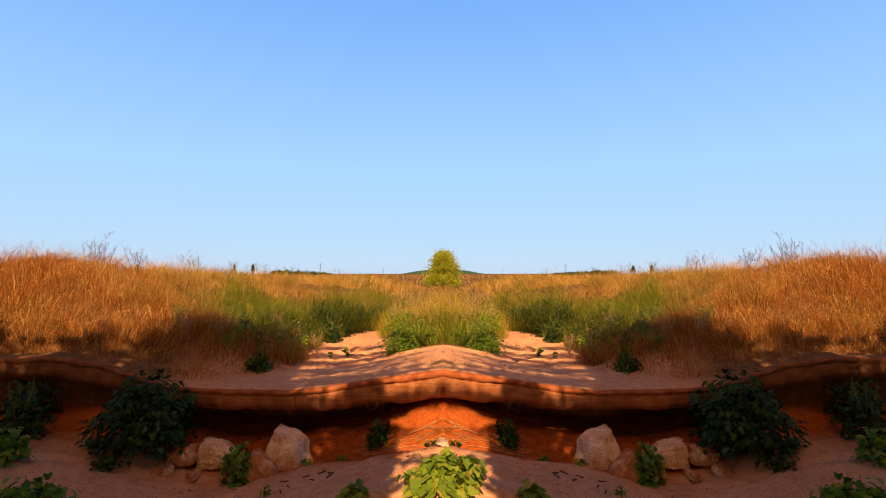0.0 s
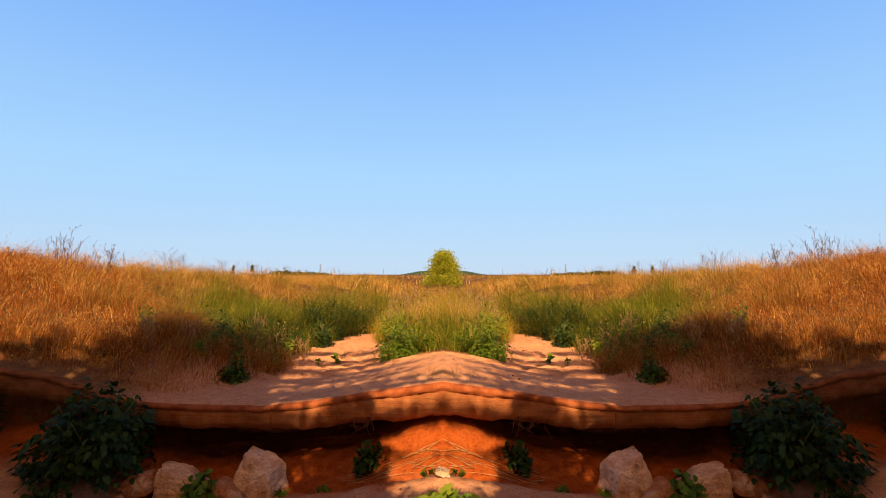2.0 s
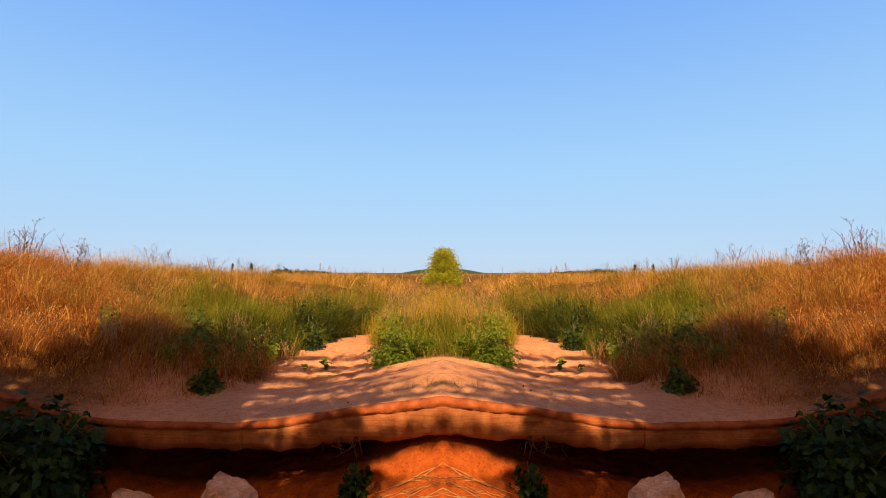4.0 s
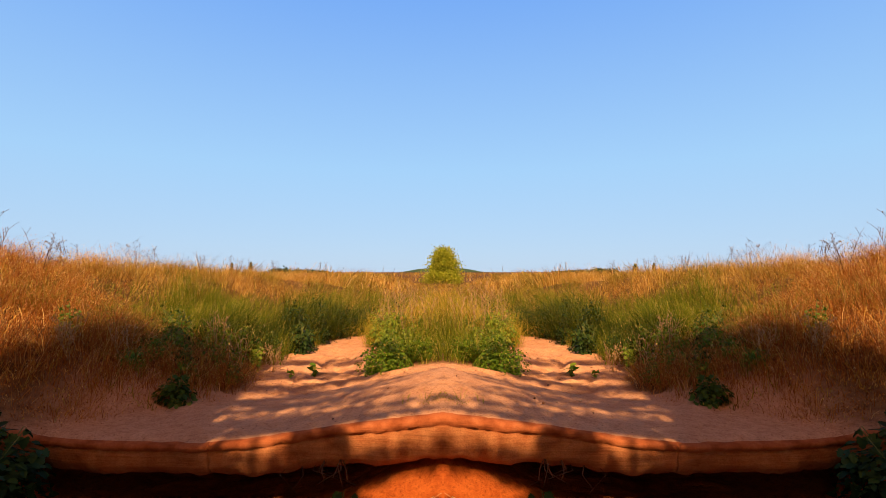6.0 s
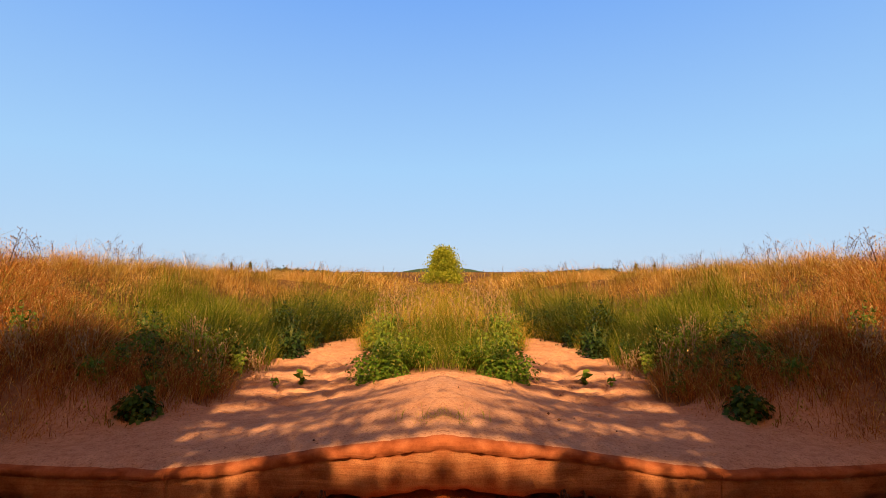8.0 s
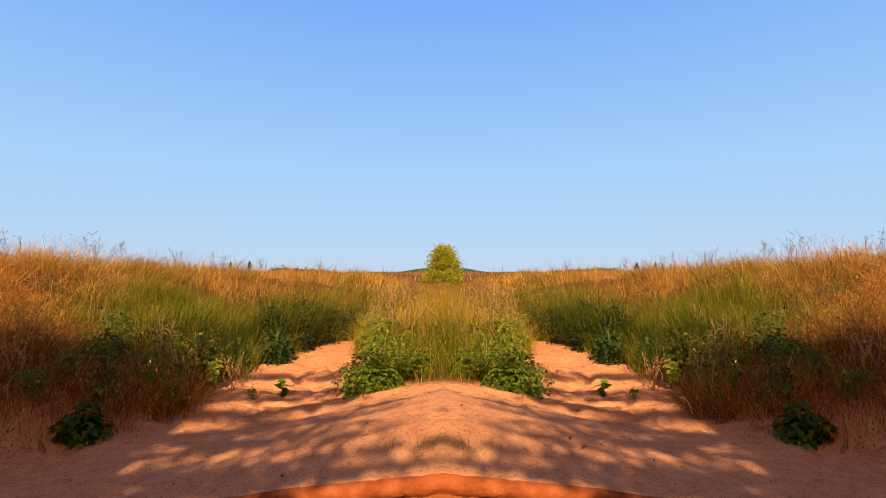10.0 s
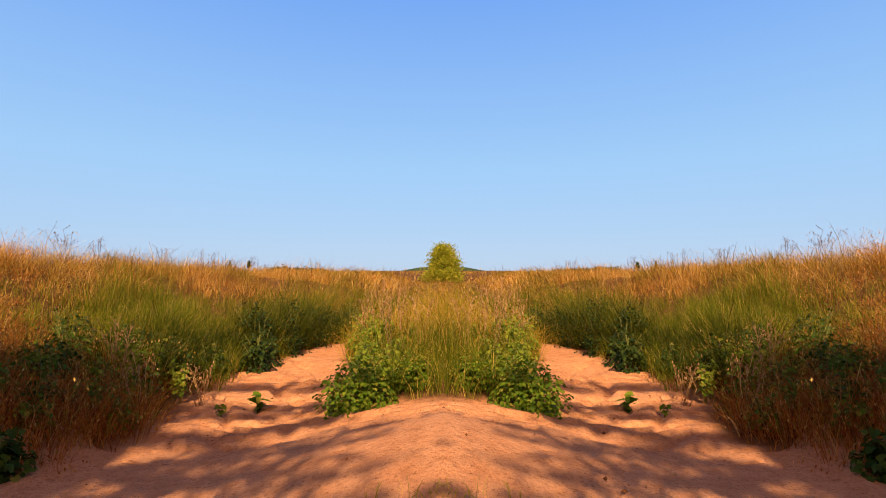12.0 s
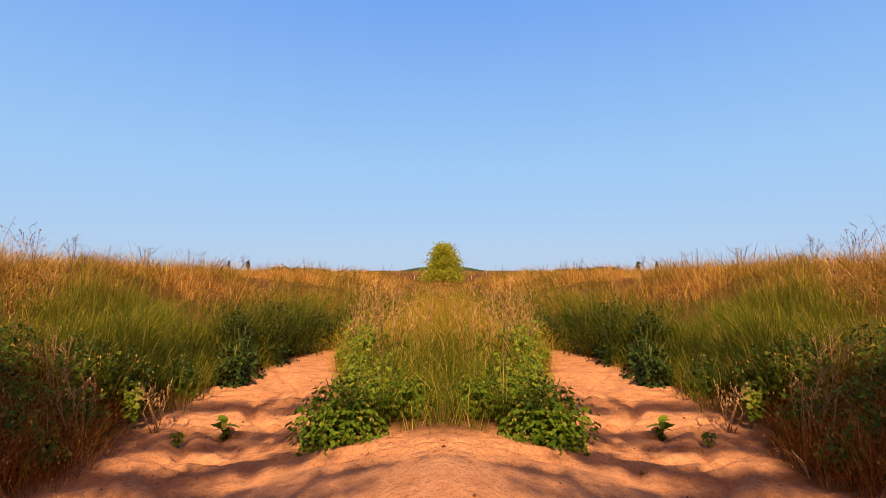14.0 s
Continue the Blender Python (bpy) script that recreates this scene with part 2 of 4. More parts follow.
LIP_Y = np.array([5.2, 6.1, 6.35, 6.5, 6.42, 6.27, 6.2, 6.0])


AXIS_Y = np.array([4.0, 5.0, 6.3, 8.2, 10.0, 14.0, 20.0, 60.0])
AXIS_X = np.array([-0.1, -0.2, -0.55, -1.72, -1.75, -1.5, -1.2, -1.05])


def axis_x(y):
    """How far the plan's own left-hand measure is from the middle of the wash."""
    return np.interp(y, AXIS_Y, AXIS_X)


def folded(x, y):
    """The left-hand measure of a place: both sides of the wash are alike."""
    return axis_x(y) - np.abs(x)


def placed(x, y):
    """A left-hand measure, as a place."""
    return x - float(axis_x(y))


def lip_y(x):
    return np.interp(folded(x, 5.5), LIP_X, LIP_Y)


def hollow(x):
    """How deep the bank is washed out under the ledge."""
    return 0.3 + 0.95 * sm(-4.7, -3.4, folded(x, 5.5))


def isle_front(x):
    """How far up the wash the weeds on the middle mound begin."""
    return np.interp(np.abs(x), [0, 0.35, 0.7, 1.4], [8.0, 8.35, 8.7, 8.95])


def bank_s(u, y):
    """How far a place lies up the bank from the edge of the sand."""
    front = (y - 6.85 - 0.12 * np.clip(u + 4.6, -3, 0) - 0.45 * sm(-4.4, -3.6, u)) * (1.2 + 1.6 * sm(-4.2, -6.5, u))
    return np.minimum(np.interp(y, FOOT_Y, FOOT_X) - u, front)


def upper(x, y):
    x = -np.abs(x)
    u = folded(x, y)
    d = np.abs(x) + 0.2 + 0.4 * sm(6.5, 8.5, y)
    bed = 0.2 - 0.3 * sm(9.0, 17.0, y) + 0.42 * (0.74 + 0.26 * sm(6.1, 7.2, y)) * np.clip(1 - (d - 0.1) / 2.1, 0, 1) ** 1.25 * (1 - 0.35 * sm(8.5, 10.5, y)) + 0.2 * sm(8.8, 10.0, y) * (1 - sm(0.8, 1.4, np.abs(x)))
    strip = 0.42 * sm(-4.0, -5.8, u) * (1 - sm(7.4, 9.0, y))
    s = bank_s(u, y)
    plain = 1.0 + np.interp(y, [7, 8.5, 11, 14, 20, 32], [0.66, 0.66, 0.66, 0.6, 0.3, 0.04]) * np.exp(-((u + 8.3) / 3.4) ** 2) + 0.14 * fbm(x * 0.12, y * 0.12) + 0.16 * fbm(x * 0.5, y * 0.5 + 9) * sm(1, 4, s)
    rise = 0.22 * sm(0, 0.6, s) + 0.78 * sm(0.2, 5.0, s)
    return (bed + strip) * (1 - rise) + plain * rise + 0.05 * fbm(x * 0.7 + 5, y * 0.7) * sm(0, 1, s)


def lower(x, y):
    u = folded(x, 5.5)
    lip = lip_y(x)
    z = -0.22 - 0.40 * sm(-4.9, -2.9, u) + (0.24 * sm(-2.6, -1.4, u) + 0.26 * sm(-1.5, 0.0, u)) * (1 - 0.35 * sm(-0.7, -0.4, y - lip))
    z = z + (0.14 + 0.14 * sm(-1.6, -0.6, u)) * sm(-0.4, 0.3, y - lip) + 0.19 * sm(-1.2, -0.1, u) * sm(-0.65, 0.2, y - lip)
    z = z - 0.25 * sm(4.8, 3.4, y)
    far = np.maximum(sm(7, 13, np.abs(x)), sm(-8, -16, y))
    return z * (1 - far) + 1.0 * far + 0.05 * fbm(x * 1.6, y * 1.6)


def sandiness(x, y):
    u = folded(x, y)
    s = bank_s(u, y)
    side = 1 - sm(-0.15, 0.25, s + 0.25 * fbm(x * 2.2, y * 2.2))
    isle = sm(-0.1, 0.3, y - isle_front(x)) * sm(-0.15, 0.2, u - np.interp(y, ISLE_Y, ISLE_X))
    far = np.maximum(sm(6, 8, np.abs(x)), sm(-6, -9, y))
    low = y < lip_y(x)
    # towards the ledge ends the colour goes over to the darker soil ramp
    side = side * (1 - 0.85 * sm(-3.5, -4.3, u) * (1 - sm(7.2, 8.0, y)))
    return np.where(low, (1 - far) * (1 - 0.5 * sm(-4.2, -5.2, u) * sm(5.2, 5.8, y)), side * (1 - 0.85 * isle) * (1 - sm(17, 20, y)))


# some of these lines are sprouts' shadows, carved as grooves
RILL_AND_SHADOW_LINES = (((-3.62, 9.98), (-3.52, 9.65)), ((-3.52, 9.65), (-3.14, 9.13)), ((-3.47, 9.0), (-3.2, 8.6)), ((-3.48, 8.14), (-3.05, 7.85)),
         ((-2.9, 8.17), (-2.74, 8.02)), ((-3.85, 9.18), (-3.55, 8.56)), ((-3.4, 10.9), (-3.2, 10.3)), ((-3.75, 11.6), (-3.45, 11.0)))


def rill_and_shadow_cuts(u, y):
    """Narrow runnels cut by water into the sand, each with a low rim; some trace stem shadows."""
    total = 0
    wob = 0.03 * fbm(u * 2.5, y * 2.5, 2)
    for (x0, y0), (x1, y1) in RILL_AND_SHADOW_LINES:
        dx, dy = x1 - x0, y1 - y0
        n2 = dx * dx + dy * dy
        t = np.clip(((u - x0) * dx + (y - y0) * dy) / n2, 0, 1)
        side = ((u - x0) * dy - (y - y0) * dx) / math.sqrt(n2) + wob
        off = np.hypot(u - x0 - t * dx, y - y0 - t * dy)
        near = np.exp(-(off / 0.16) ** 2)
        total = total + near * (-0.04 * np.exp(-(side / 0.045) ** 2) + 0.012 * np.exp(-((side - 0.13) / 0.07) ** 2))
    return total


def height(x, y, covered=True):
    """The ground's height; covered: the top of the ledge, not the hollow under it."""
    x, y = -np.abs(np.asarray(x, float)), np.asarray(y, float)
    up, lo = upper(x, y), lower(x, y)
    lip = lip_y(x)
    edge = sm(0.0, 0.15, y - lip - (np.where(covered, 0.0, hollow(x)) + 0.04 * fbm(x * 3, y * 3)))
    edge = np.where(np.abs(x) > 11, sm(-3.0, 1.0, y - 5), edge)
    z = lo * (1 - edge) + up * edge
    sand = sandiness(x, y)
    warp = fbm(x * 0.9, y * 0.9, 3) * 1.5
    ripples = 0.02 * np.sin(9.0 * (0.45 * x + y) + 5.0 * warp) * sm(7.2, 8.2, y)
    prints = (-0.014 * sm(0.16, 0.34, vnoise(x * 4.3 + 3, y * 6.2)) + 0.022 * fbm(x * 4, y * 13, 3) + 0.008 * np.sin(25 * (y - 0.3 * x) + 5 * warp) * sm(-0.4, 0.1, fbm(x * 0.9 + 4, y * 0.9))) * sm(7.0, 8.3, y)
    crests = 0.022 * (0.35 - np.abs(fbm(x * 1.6 + 0.4 * warp, y * 7.5 + 0.5 * warp, 4))) * sm(7.0, 8.2, y) + 0.012 * np.sin(48 * (0.25 * x + y) + 7 * warp) * sm(-0.1, 0.25, fbm(x * 1.3 + 8, y * 1.3)) * sm(6.9, 7.6, y) * (1 - sm(11, 13, y))
    grooves = 0.03 * (0.3 - np.abs(fbm(x * 2.1 + 0.3 * warp + 5, y * 10 - x * 2.4, 4))) * sm(7.0, 8.0, y) * (1 - sm(13, 16, y))
    rut = rill_and_shadow_cuts(folded(x, y), y)
    trodden = (0.028 * fbm(x * 4.5, y * 7, 4) - 0.03 * sm(0.62, 0.8, vnoise(x * 3.6 + 7, y * 5.5))) * (1 - sm(5.8, 6.2, y))
    return z + sand * sm(1.0, 3.8, y) * (0.045 * fbm(x * 0.9, y * 4.6, 5) + 0.35 * ripples * (1 - sm(14, 18, y)) + 0.4 * prints + 1.5 * crests + grooves + rut + trodden)


def spread(fine0, fine1, step, far0, far1, grow=1.13):
    mid = list(np.arange(fine0, fine1 + step / 2, step))
    a, d = [], step
    while (a[-1] if a else fine0) > far0:
        d *= grow
        a.append((a[-1] if a else fine0) - d)
    b, d = [], step
    while (b[-1] if b else fine1) < far1:
        d *= grow
        b.append((b[-1] if b else fine1) + d)
    return np.array(a[::-1] + mid + b)


def mesh_object(name, verts, faces, material, parent=None, label="", smooth=False):
    """One mesh from arrays; faces: a list of index arrays, each with rows of one length."""
    me = bpy.data.meshes.new(name)
    me.vertices.add(len(verts))
    me.vertices.foreach_set("co", np.asarray(verts, np.float32).ravel())
    loops = np.concatenate([f.ravel() for f in faces]).astype(np.int32)
    sizes = np.concatenate([np.full(len(f), f.shape[1]) for f in faces])
    me.loops.add(len(loops))
    me.loops.foreach_set("vertex_index", loops)
    me.polygons.add(len(sizes))
    me.polygons.foreach_set("loop_start", np.concatenate([[0], np.cumsum(sizes)[:-1]]).astype(np.int32))
    me.update(calc_edges=True)
    me.validate()
    if smooth:
        me.polygons.foreach_set("use_smooth", np.ones(len(sizes), bool))
    me.materials.append(material)
    ob = new(name, me)
    if parent:
        ob.parent = parent
    if label:
        ob["label"] = label
    return ob


def part(name, bm, material, parent=None, label="", smooth=True):
    me = bpy.data.meshes.new(name)
    bm.to_mesh(me)
    bm.free()
    for p in me.polygons:
        p.use_smooth = smooth
    me.materials.append(material)
    ob = new(name, me)
    if parent:
        ob.parent = parent
    if label:
        ob["label"] = label
    return ob


def grid_faces(nx, ny):
    i, j = np.meshgrid(np.arange(nx - 1), np.arange(ny - 1), indexing="ij")
    a = (i * ny + j).ravel()
    return np.stack([a, a + ny, a + ny + 1, a + 1], 1)


def build_ground():
    half = np.concatenate([np.arange(0.0, 3.6, 0.031), spread(3.62, 6.2, 0.05, 3.62, 2600)])
    xs = np.concatenate([-half[:0:-1], half])
    ys = np.concatenate([spread(4.2, 5.9, 0.033, -2000, 5.9), np.arange(5.93, 11.0, 0.033), spread(11.03, 13.0, 0.05, 11.03, 3500)])
    X, Y = np.meshgrid(xs, ys, indexing="ij")
    Z = height(X, Y, False)
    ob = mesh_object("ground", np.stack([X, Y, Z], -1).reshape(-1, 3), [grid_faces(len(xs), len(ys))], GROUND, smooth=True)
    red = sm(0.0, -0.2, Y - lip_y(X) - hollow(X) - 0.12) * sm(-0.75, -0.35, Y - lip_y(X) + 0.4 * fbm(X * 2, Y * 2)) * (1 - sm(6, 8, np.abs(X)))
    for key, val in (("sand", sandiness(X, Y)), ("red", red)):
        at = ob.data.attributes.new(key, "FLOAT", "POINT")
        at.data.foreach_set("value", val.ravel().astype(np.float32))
    tagged(ob, "reddish sandy wash between grassy earth banks", "ground", kind="structure")


build_ground()


def build_ledge():
    """The hard crust that juts out over the washed-out bank: top, layered front and hollow underside."""
    cracks = np.array([-5.2, -1.85, 1.85, 5.2])
    xs = np.sort(np.concatenate([np.arange(-7.35, 7.36, 0.035), *(cracks + d for d in (-0.008, 0.0, 0.008))]))
    split = np.isin(xs, cracks)
    ax = -np.abs(xs)
    lip = lip_y(xs) + 0.05 * fbm(ax * 1.7, xs * 0 + 3) * 2
    top = upper(xs, lip + 0.25) + 0.012
    thick = 0.27 + 0.08 * np.exp(-((xs + 0.1) / 1.2) ** 2) + 0.05 * fbm(ax * 2.2, xs * 0 + 9)
    rows = []
    for k, (dy, fz) in enumerate(((1.6, None), (1.35, None), (0.8, None), (0.4, None), (0.14, None), (0.045, 0.02), (-0.012, 0.08), (-0.016, 0.2), (0.010, 0.26), (0.008, 0.3), (-0.008, 0.36), (0.008, 0.55), (-0.006, 0.72), (0.02, 0.88), (0.045, 1.0), (0.4, 0.97), (1.3, 0.9))):
        rough = 0.012 * fbm(ax * 6, xs * 0 + k * 0.9) + (0.015 if 5 < k < 9 else 0.010) * fbm(ax * 17, xs * 0 + k * 2.1)
        if fz is None:
            y = lip + (dy if dy < 0.3 else 0.14 + (dy - 0.14) * (0.2 + hollow(xs) * 0.8))
            z = upper(xs, y) + (0.012 if dy < 1.4 else -0.06) + (rough * 0.5 if dy < 0.5 else 0) + 0.055 * fbm(ax * 0.9, y * 4.6, 5)
        else:
            y = lip + (dy if dy < 0.3 else dy * hollow(xs)) + rough * (1.4 if k > 5 else 0.4)
            z = top - fz * thick + rough * 0.5 - (0.022 * np.abs(fbm(ax * 13, xs * 0 + 40)) if k > 13 else 0)
        if k > 5:
            y = y + np.where(split, 0.035, 0.0)
        rows.append(np.stack([xs, y, z], 1))
    V = np.stack(rows, 1).reshape(-1, 3)
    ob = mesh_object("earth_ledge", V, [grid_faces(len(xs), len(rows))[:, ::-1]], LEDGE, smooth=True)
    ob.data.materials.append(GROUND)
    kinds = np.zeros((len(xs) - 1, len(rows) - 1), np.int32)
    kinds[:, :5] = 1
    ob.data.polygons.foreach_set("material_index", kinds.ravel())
    # the sand value falls off, and the colour darkens, towards both ends
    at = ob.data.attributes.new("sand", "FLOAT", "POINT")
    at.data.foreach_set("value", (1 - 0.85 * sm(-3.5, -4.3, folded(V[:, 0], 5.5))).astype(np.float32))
    at = ob.data.attributes.new("crust", "FLOAT", "POINT")
    at.data.foreach_set("value", np.tile([0.62 if 5 <= k <= 8 else 0.0 for k in range(len(rows))], len(xs)).astype(np.float32))
    tagged(ob, "layered orange earth crust overhanging a washed-out hollow", "bank", kind="structure")


build_ledge()


# ---- grasses ----
def blades(base, tall, width, lean, towards, sway):
    """Arrays of tapering bent blades: seven points and four faces each."""
    n = len(base)
    ang = rng.uniform(0, 2 * np.pi, n)
    side = np.stack([np.cos(ang), np.sin(ang), np.zeros(n)], 1) * (width / 2)[:, None]
    bend = np.stack([np.cos(towards), np.sin(towards), np.zeros(n)], 1) * (lean * tall)[:, None] + sway * tall[:, None]
    up = np.array([0, 0, 1.0]) * tall[:, None]
    p1 = base + up * 0.55 + bend * 0.3
    p2 = base + up * (0.9 - 0.15 * np.minimum(lean, 1.2))[:, None] + bend * 0.75
    p3 = base + up * (1 - 0.35 * np.minimum(lean, 1.2))[:, None] + bend * 1.1
    V = np.stack([base - side, base + side, p1 - side * 0.8, p1 + side * 0.8, p2 - side * 0.5, p2 + side * 0.5, p3], 1).reshape(-1, 3)
    o = (np.arange(n) * 7)[:, None]
    return V, [o + np.array([0, 1, 3, 2]), o + np.array([2, 3, 5, 4]), o + np.array([4, 5, 6])], p1, p3


def oat_heads(p1, p2, count, size):
    """Drooping seed husks along the upper stalk."""
    n = len(p1)
    out, faces = [], []
    for k in range(count):
        f = rng.uniform(0.35, 1.05, n)[:, None]
        c = p1 + (p2 - p1) * f + rng.normal(0, size * 0.9, (n, 3))
        a = rng.uniform(0, 2 * np.pi, n)
        w = np.stack([np.cos(a), np.sin(a), np.zeros(n)], 1) * size * 0.22
        d = rng.normal(0, 0.4, (n, 3)) + np.array([0, 0, -1.0])
        d = d / np.linalg.norm(d, axis=1)[:, None] * size
        out.append(np.stack([c, c + d * 0.45 + w, c + d, c + d * 0.45 - w], 1).reshape(-1, 3))
    V = np.concatenate(out)
    return V, np.arange(len(V)).reshape(-1, 4)


def grass(name, xy, tall, material, label, width=0.005, lean=0.45, sway=(0.20, 0.02, 0), heads=0, head_size=0.02, spread_h=0.35, low_edge=True, many=14, radius=0.10):
    """Tussocks: blades that fan out from the places in xy, and their likeness across the wash."""
    n = len(xy)
    t = tall * rng.uniform(1 - spread_h, 1 + spread_h, n) * (1 + 0.5 * fbm(xy[:, 0] * 1.1, xy[:, 1] * 1.1, 3)) * (0.62 + 0.62 * sm(-0.2, 0.3, fbm(xy[:, 0] * 1.6, xy[:, 1] * 1.6, 3))) * (0.74 + 0.5 * sm(-0.3, 0.3, fbm(xy[:, 0] * 0.5 + 3, xy[:, 1] * 0.5, 2)))
    t = t * (0.62 + 0.38 * sm(0.0, 0.7, bank_s(folded(xy[:, 0], xy[:, 1]), xy[:, 1]))) if low_edge else t
    a, f = rng.uniform(0, 2 * np.pi, (n, many)), rng.random((n, many)) ** 0.7
    r = radius * rng.uniform(0.6, 1.5, (n, 1)) * f
    px, py = (xy[:, :1] + r * np.cos(a)).ravel(), (xy[:, 1:] + r * np.sin(a)).ravel()
    base = np.column_stack([px, py, height(px, py) - 0.02])
    tt = (t[:, None] * rng.uniform(0.55, 1.1, (n, many)) * (1 - 0.3 * f)).ravel()
    ln = (lean * (0.25 + 1.1 * f) * rng.uniform(0.4, 1.3, (n, many))).ravel()
    blow = 0.6 * fbm(xy[:, 0] * 0.5, xy[:, 1] * 0.5, 2)
    la = a.ravel() + rng.normal(0, 0.5, n * many)
    V, F, p1, p2 = blades(base, tt, width * rng.uniform(0.6, 1.4, n * many), ln, la, np.array(sway)[None] + np.repeat(blow, many)[:, None] * np.array([[0.3, 0.1, 0]]))
    if heads:
        pick = rng.random(n * many) < 0.45
        HV, HF = oat_heads(p1[pick], p2[pick], heads, head_size)
        F = F + [HF + len(V)]
        V = np.concatenate([V, HV])
    F = F + [f[:, ::-1] + len(V) for f in F]
    V = np.concatenate([V, V * np.array([-1.0, 1, 1])])
    ob = mesh_object(name, V, F, material)
    return tagged(ob, label, "grass", kind="stuff")


def scatter(n, x0, x1, y0, y1, keep):
    xy = np.column_stack([rng.uniform(x0, x1, n), rng.uniform(y0, y1, n)])
    k = keep(xy[:, 0], xy[:, 1])
    return xy[rng.random(n) < k]


def bank_zone(x, y, s0, s1, soft=0.3):
    s = bank_s(folded(x, y), y) + 0.5 * fbm(x * 0.8, y * 0.8)
    return sm(s0 - soft, s0 + soft, s) * (1 - sm(s1 - soft, s1 + soft, s))


def green_part(x, y):
    """Where the damp foot of the bank keeps its grass green."""
    u = folded(x, y)
    return sm(9.2, 10.0, y + 0.5 * fbm(x, y)) * bank_zone(x, y, 0.0, 2.6, 0.5) * (1 - 0.3 * sm(15, 18, y)) * sm(-7.6, -6.3, u + fbm(x * 1.2, y * 1.2))


def mat_zone(x, y):
    """The low trodden mat of weeds between the sand and the tall grass."""
    u = folded(x, y)
    return sm(7.9, 8.4, y) * (1 - sm(9.8, 10.3, y)) * sm(-5.9, -5.4, u + 0.3 * fbm(x, y))


def isle_zone(x, y):
    u = folded(x, y)
    e = np.where(y > 15.5, -3.4, np.interp(y, ISLE_Y, ISLE_X))
    return sm(-0.05, 0.25, y - isle_front(x)) * sm(-0.1, 0.25, u - e)



LOD = ((-8.6, 0.0, 6.4, 12.0, 1.0), (-12, 0.0, 12.0, 20.0, 0.45), (-30, 0.0, 20, 45, 0.09))


def tufted(x, y):
    return 0.34 + 0.8 * sm(-0.15, 0.22, fbm(x * 1.6, y * 1.6, 3))


for x0, x1, y0, y1, k in LOD:
    xy = scatter(int((x1 - x0) * (y1 - y0) * 82 * k), x0, x1, y0, y1, lambda x, y: tufted(x, y) * bank_zone(x, y, 0.02, 99, 0.22) * (1 - 0.9 * green_part(x, y)) * (1 - 0.8 * mat_zone(x, y)))
    if k == 1.0:
        rus = rng.random(len(xy)) < 0.55 * (1 - sm(8.6, 11.2, xy[:, 1] + fbm(xy[:, 0] * 0.8, xy[:, 1] * 0.8) * 2))
        grass("russet_grass", xy[rus], 0.42, RUSSET, "reddish brown dry weeds on the lower bank", 0.0042, 0.8, heads=4, head_size=0.024)
        xy = xy[~rus]
    grass("golden_grass", xy, 0.5, GOLD, "golden sun-dried wild oats covering the bank", 0.0042 if k == 1 else 0.0065 if k > 0.2 else 0.018, 1.1, heads=4 if k == 1 else 2 if k > 0.2 else 0, head_size=0.025 if k == 1 else 0.026 if k > 0.2 else 0.04, radius=0.10 if k == 1 else 0.14 if k > 0.2 else 0.3)
front = scatter(2000, -7.2, 0, 6.6, 9.4, lambda x, y: bank_zone(x, y, 0.0, 1.8, 0.15) * (1 - 0.8 * sm(8.4, 9.4, y)) * (1 - 0.7 * mat_zone(x, y)))
grass("russet_grass", front, 0.36, RUSSET, "reddish brown dry weeds on the lower bank", 0.0045, 0.7, heads=2, head_size=0.02, many=10, radius=0.15)
brow = scatter(420, -7.4, -5.2, 7.3, 10.2, tufted)
grass("russet_grass", brow, 0.5, RUSSET, "tall reddish brown dead weeds on the brow of the bank", 0.0048, 0.7, heads=4, head_size=0.026)
fringe = scatter(2300, -8.2, 0, 6.3, 8.4, lambda x, y: sm(-3.9, -4.3, folded(x, y)) * sm(0.15, 0.4, y - lip_y(x)))
grass("short_russet_grass", fringe, 0.3, RUSSET, "short reddish dry weeds on dark soil at the bank edge", 0.0048, 0.8, heads=2, head_size=0.016, low_edge=False, many=10, radius=0.12)
grass("pale_stalks", front[::4], 0.5, GOLD, "pale straw stalks standing at the edge of the bank", 0.006, 0.9, heads=2, head_size=0.03, many=5, radius=0.12)
grass("green_grass", np.concatenate([scatter(4500, -9, 0, 8.2, 13, lambda x, y: green_part(x, y) * tufted(x, y)), scatter(3000, -9, 0, 13, 20, lambda x, y: green_part(x, y) * tufted(x, y))]), 0.74, GREEN, "tall fresh green grass at the foot of the bank", 0.005, 0.55, heads=1, head_size=0.022, many=18)
mat = scatter(4500, -5.0, 0, 7.8, 10.5, lambda x, y: bank_zone(x, y, 0.0, 2.2, 0.12) * mat_zone(x, y))
grass("low_weeds", mat, 0.3, RUSSET, "low reddish brown mat of dry weeds by the sand", 0.0038, 1.0, heads=1, head_size=0.014, low_edge=False, many=9, radius=0.1)
grass("low_green_weeds", mat[::3], 0.3, SHADE_GREEN, "short green weeds in the dry mat, colour darkened for shade", 0.006, 0.9, low_edge=False, many=9, radius=0.1)
grass("oat_stalks", np.concatenate([mat[::13], front[::14]]), 0.68, GOLD, "single pale oat stalks with drooping husks", 0.004, 0.7, heads=6, head_size=0.028, low_edge=False, many=2, radius=0.08)
# darkened blades give the channel edge its shade
edge = scatter(8500, -7, 0, 9.1, 16.5, lambda x, y: bank_zone(x, y, 0.12, 0.9, 0.12) * sm(9.1, 9.8, y))
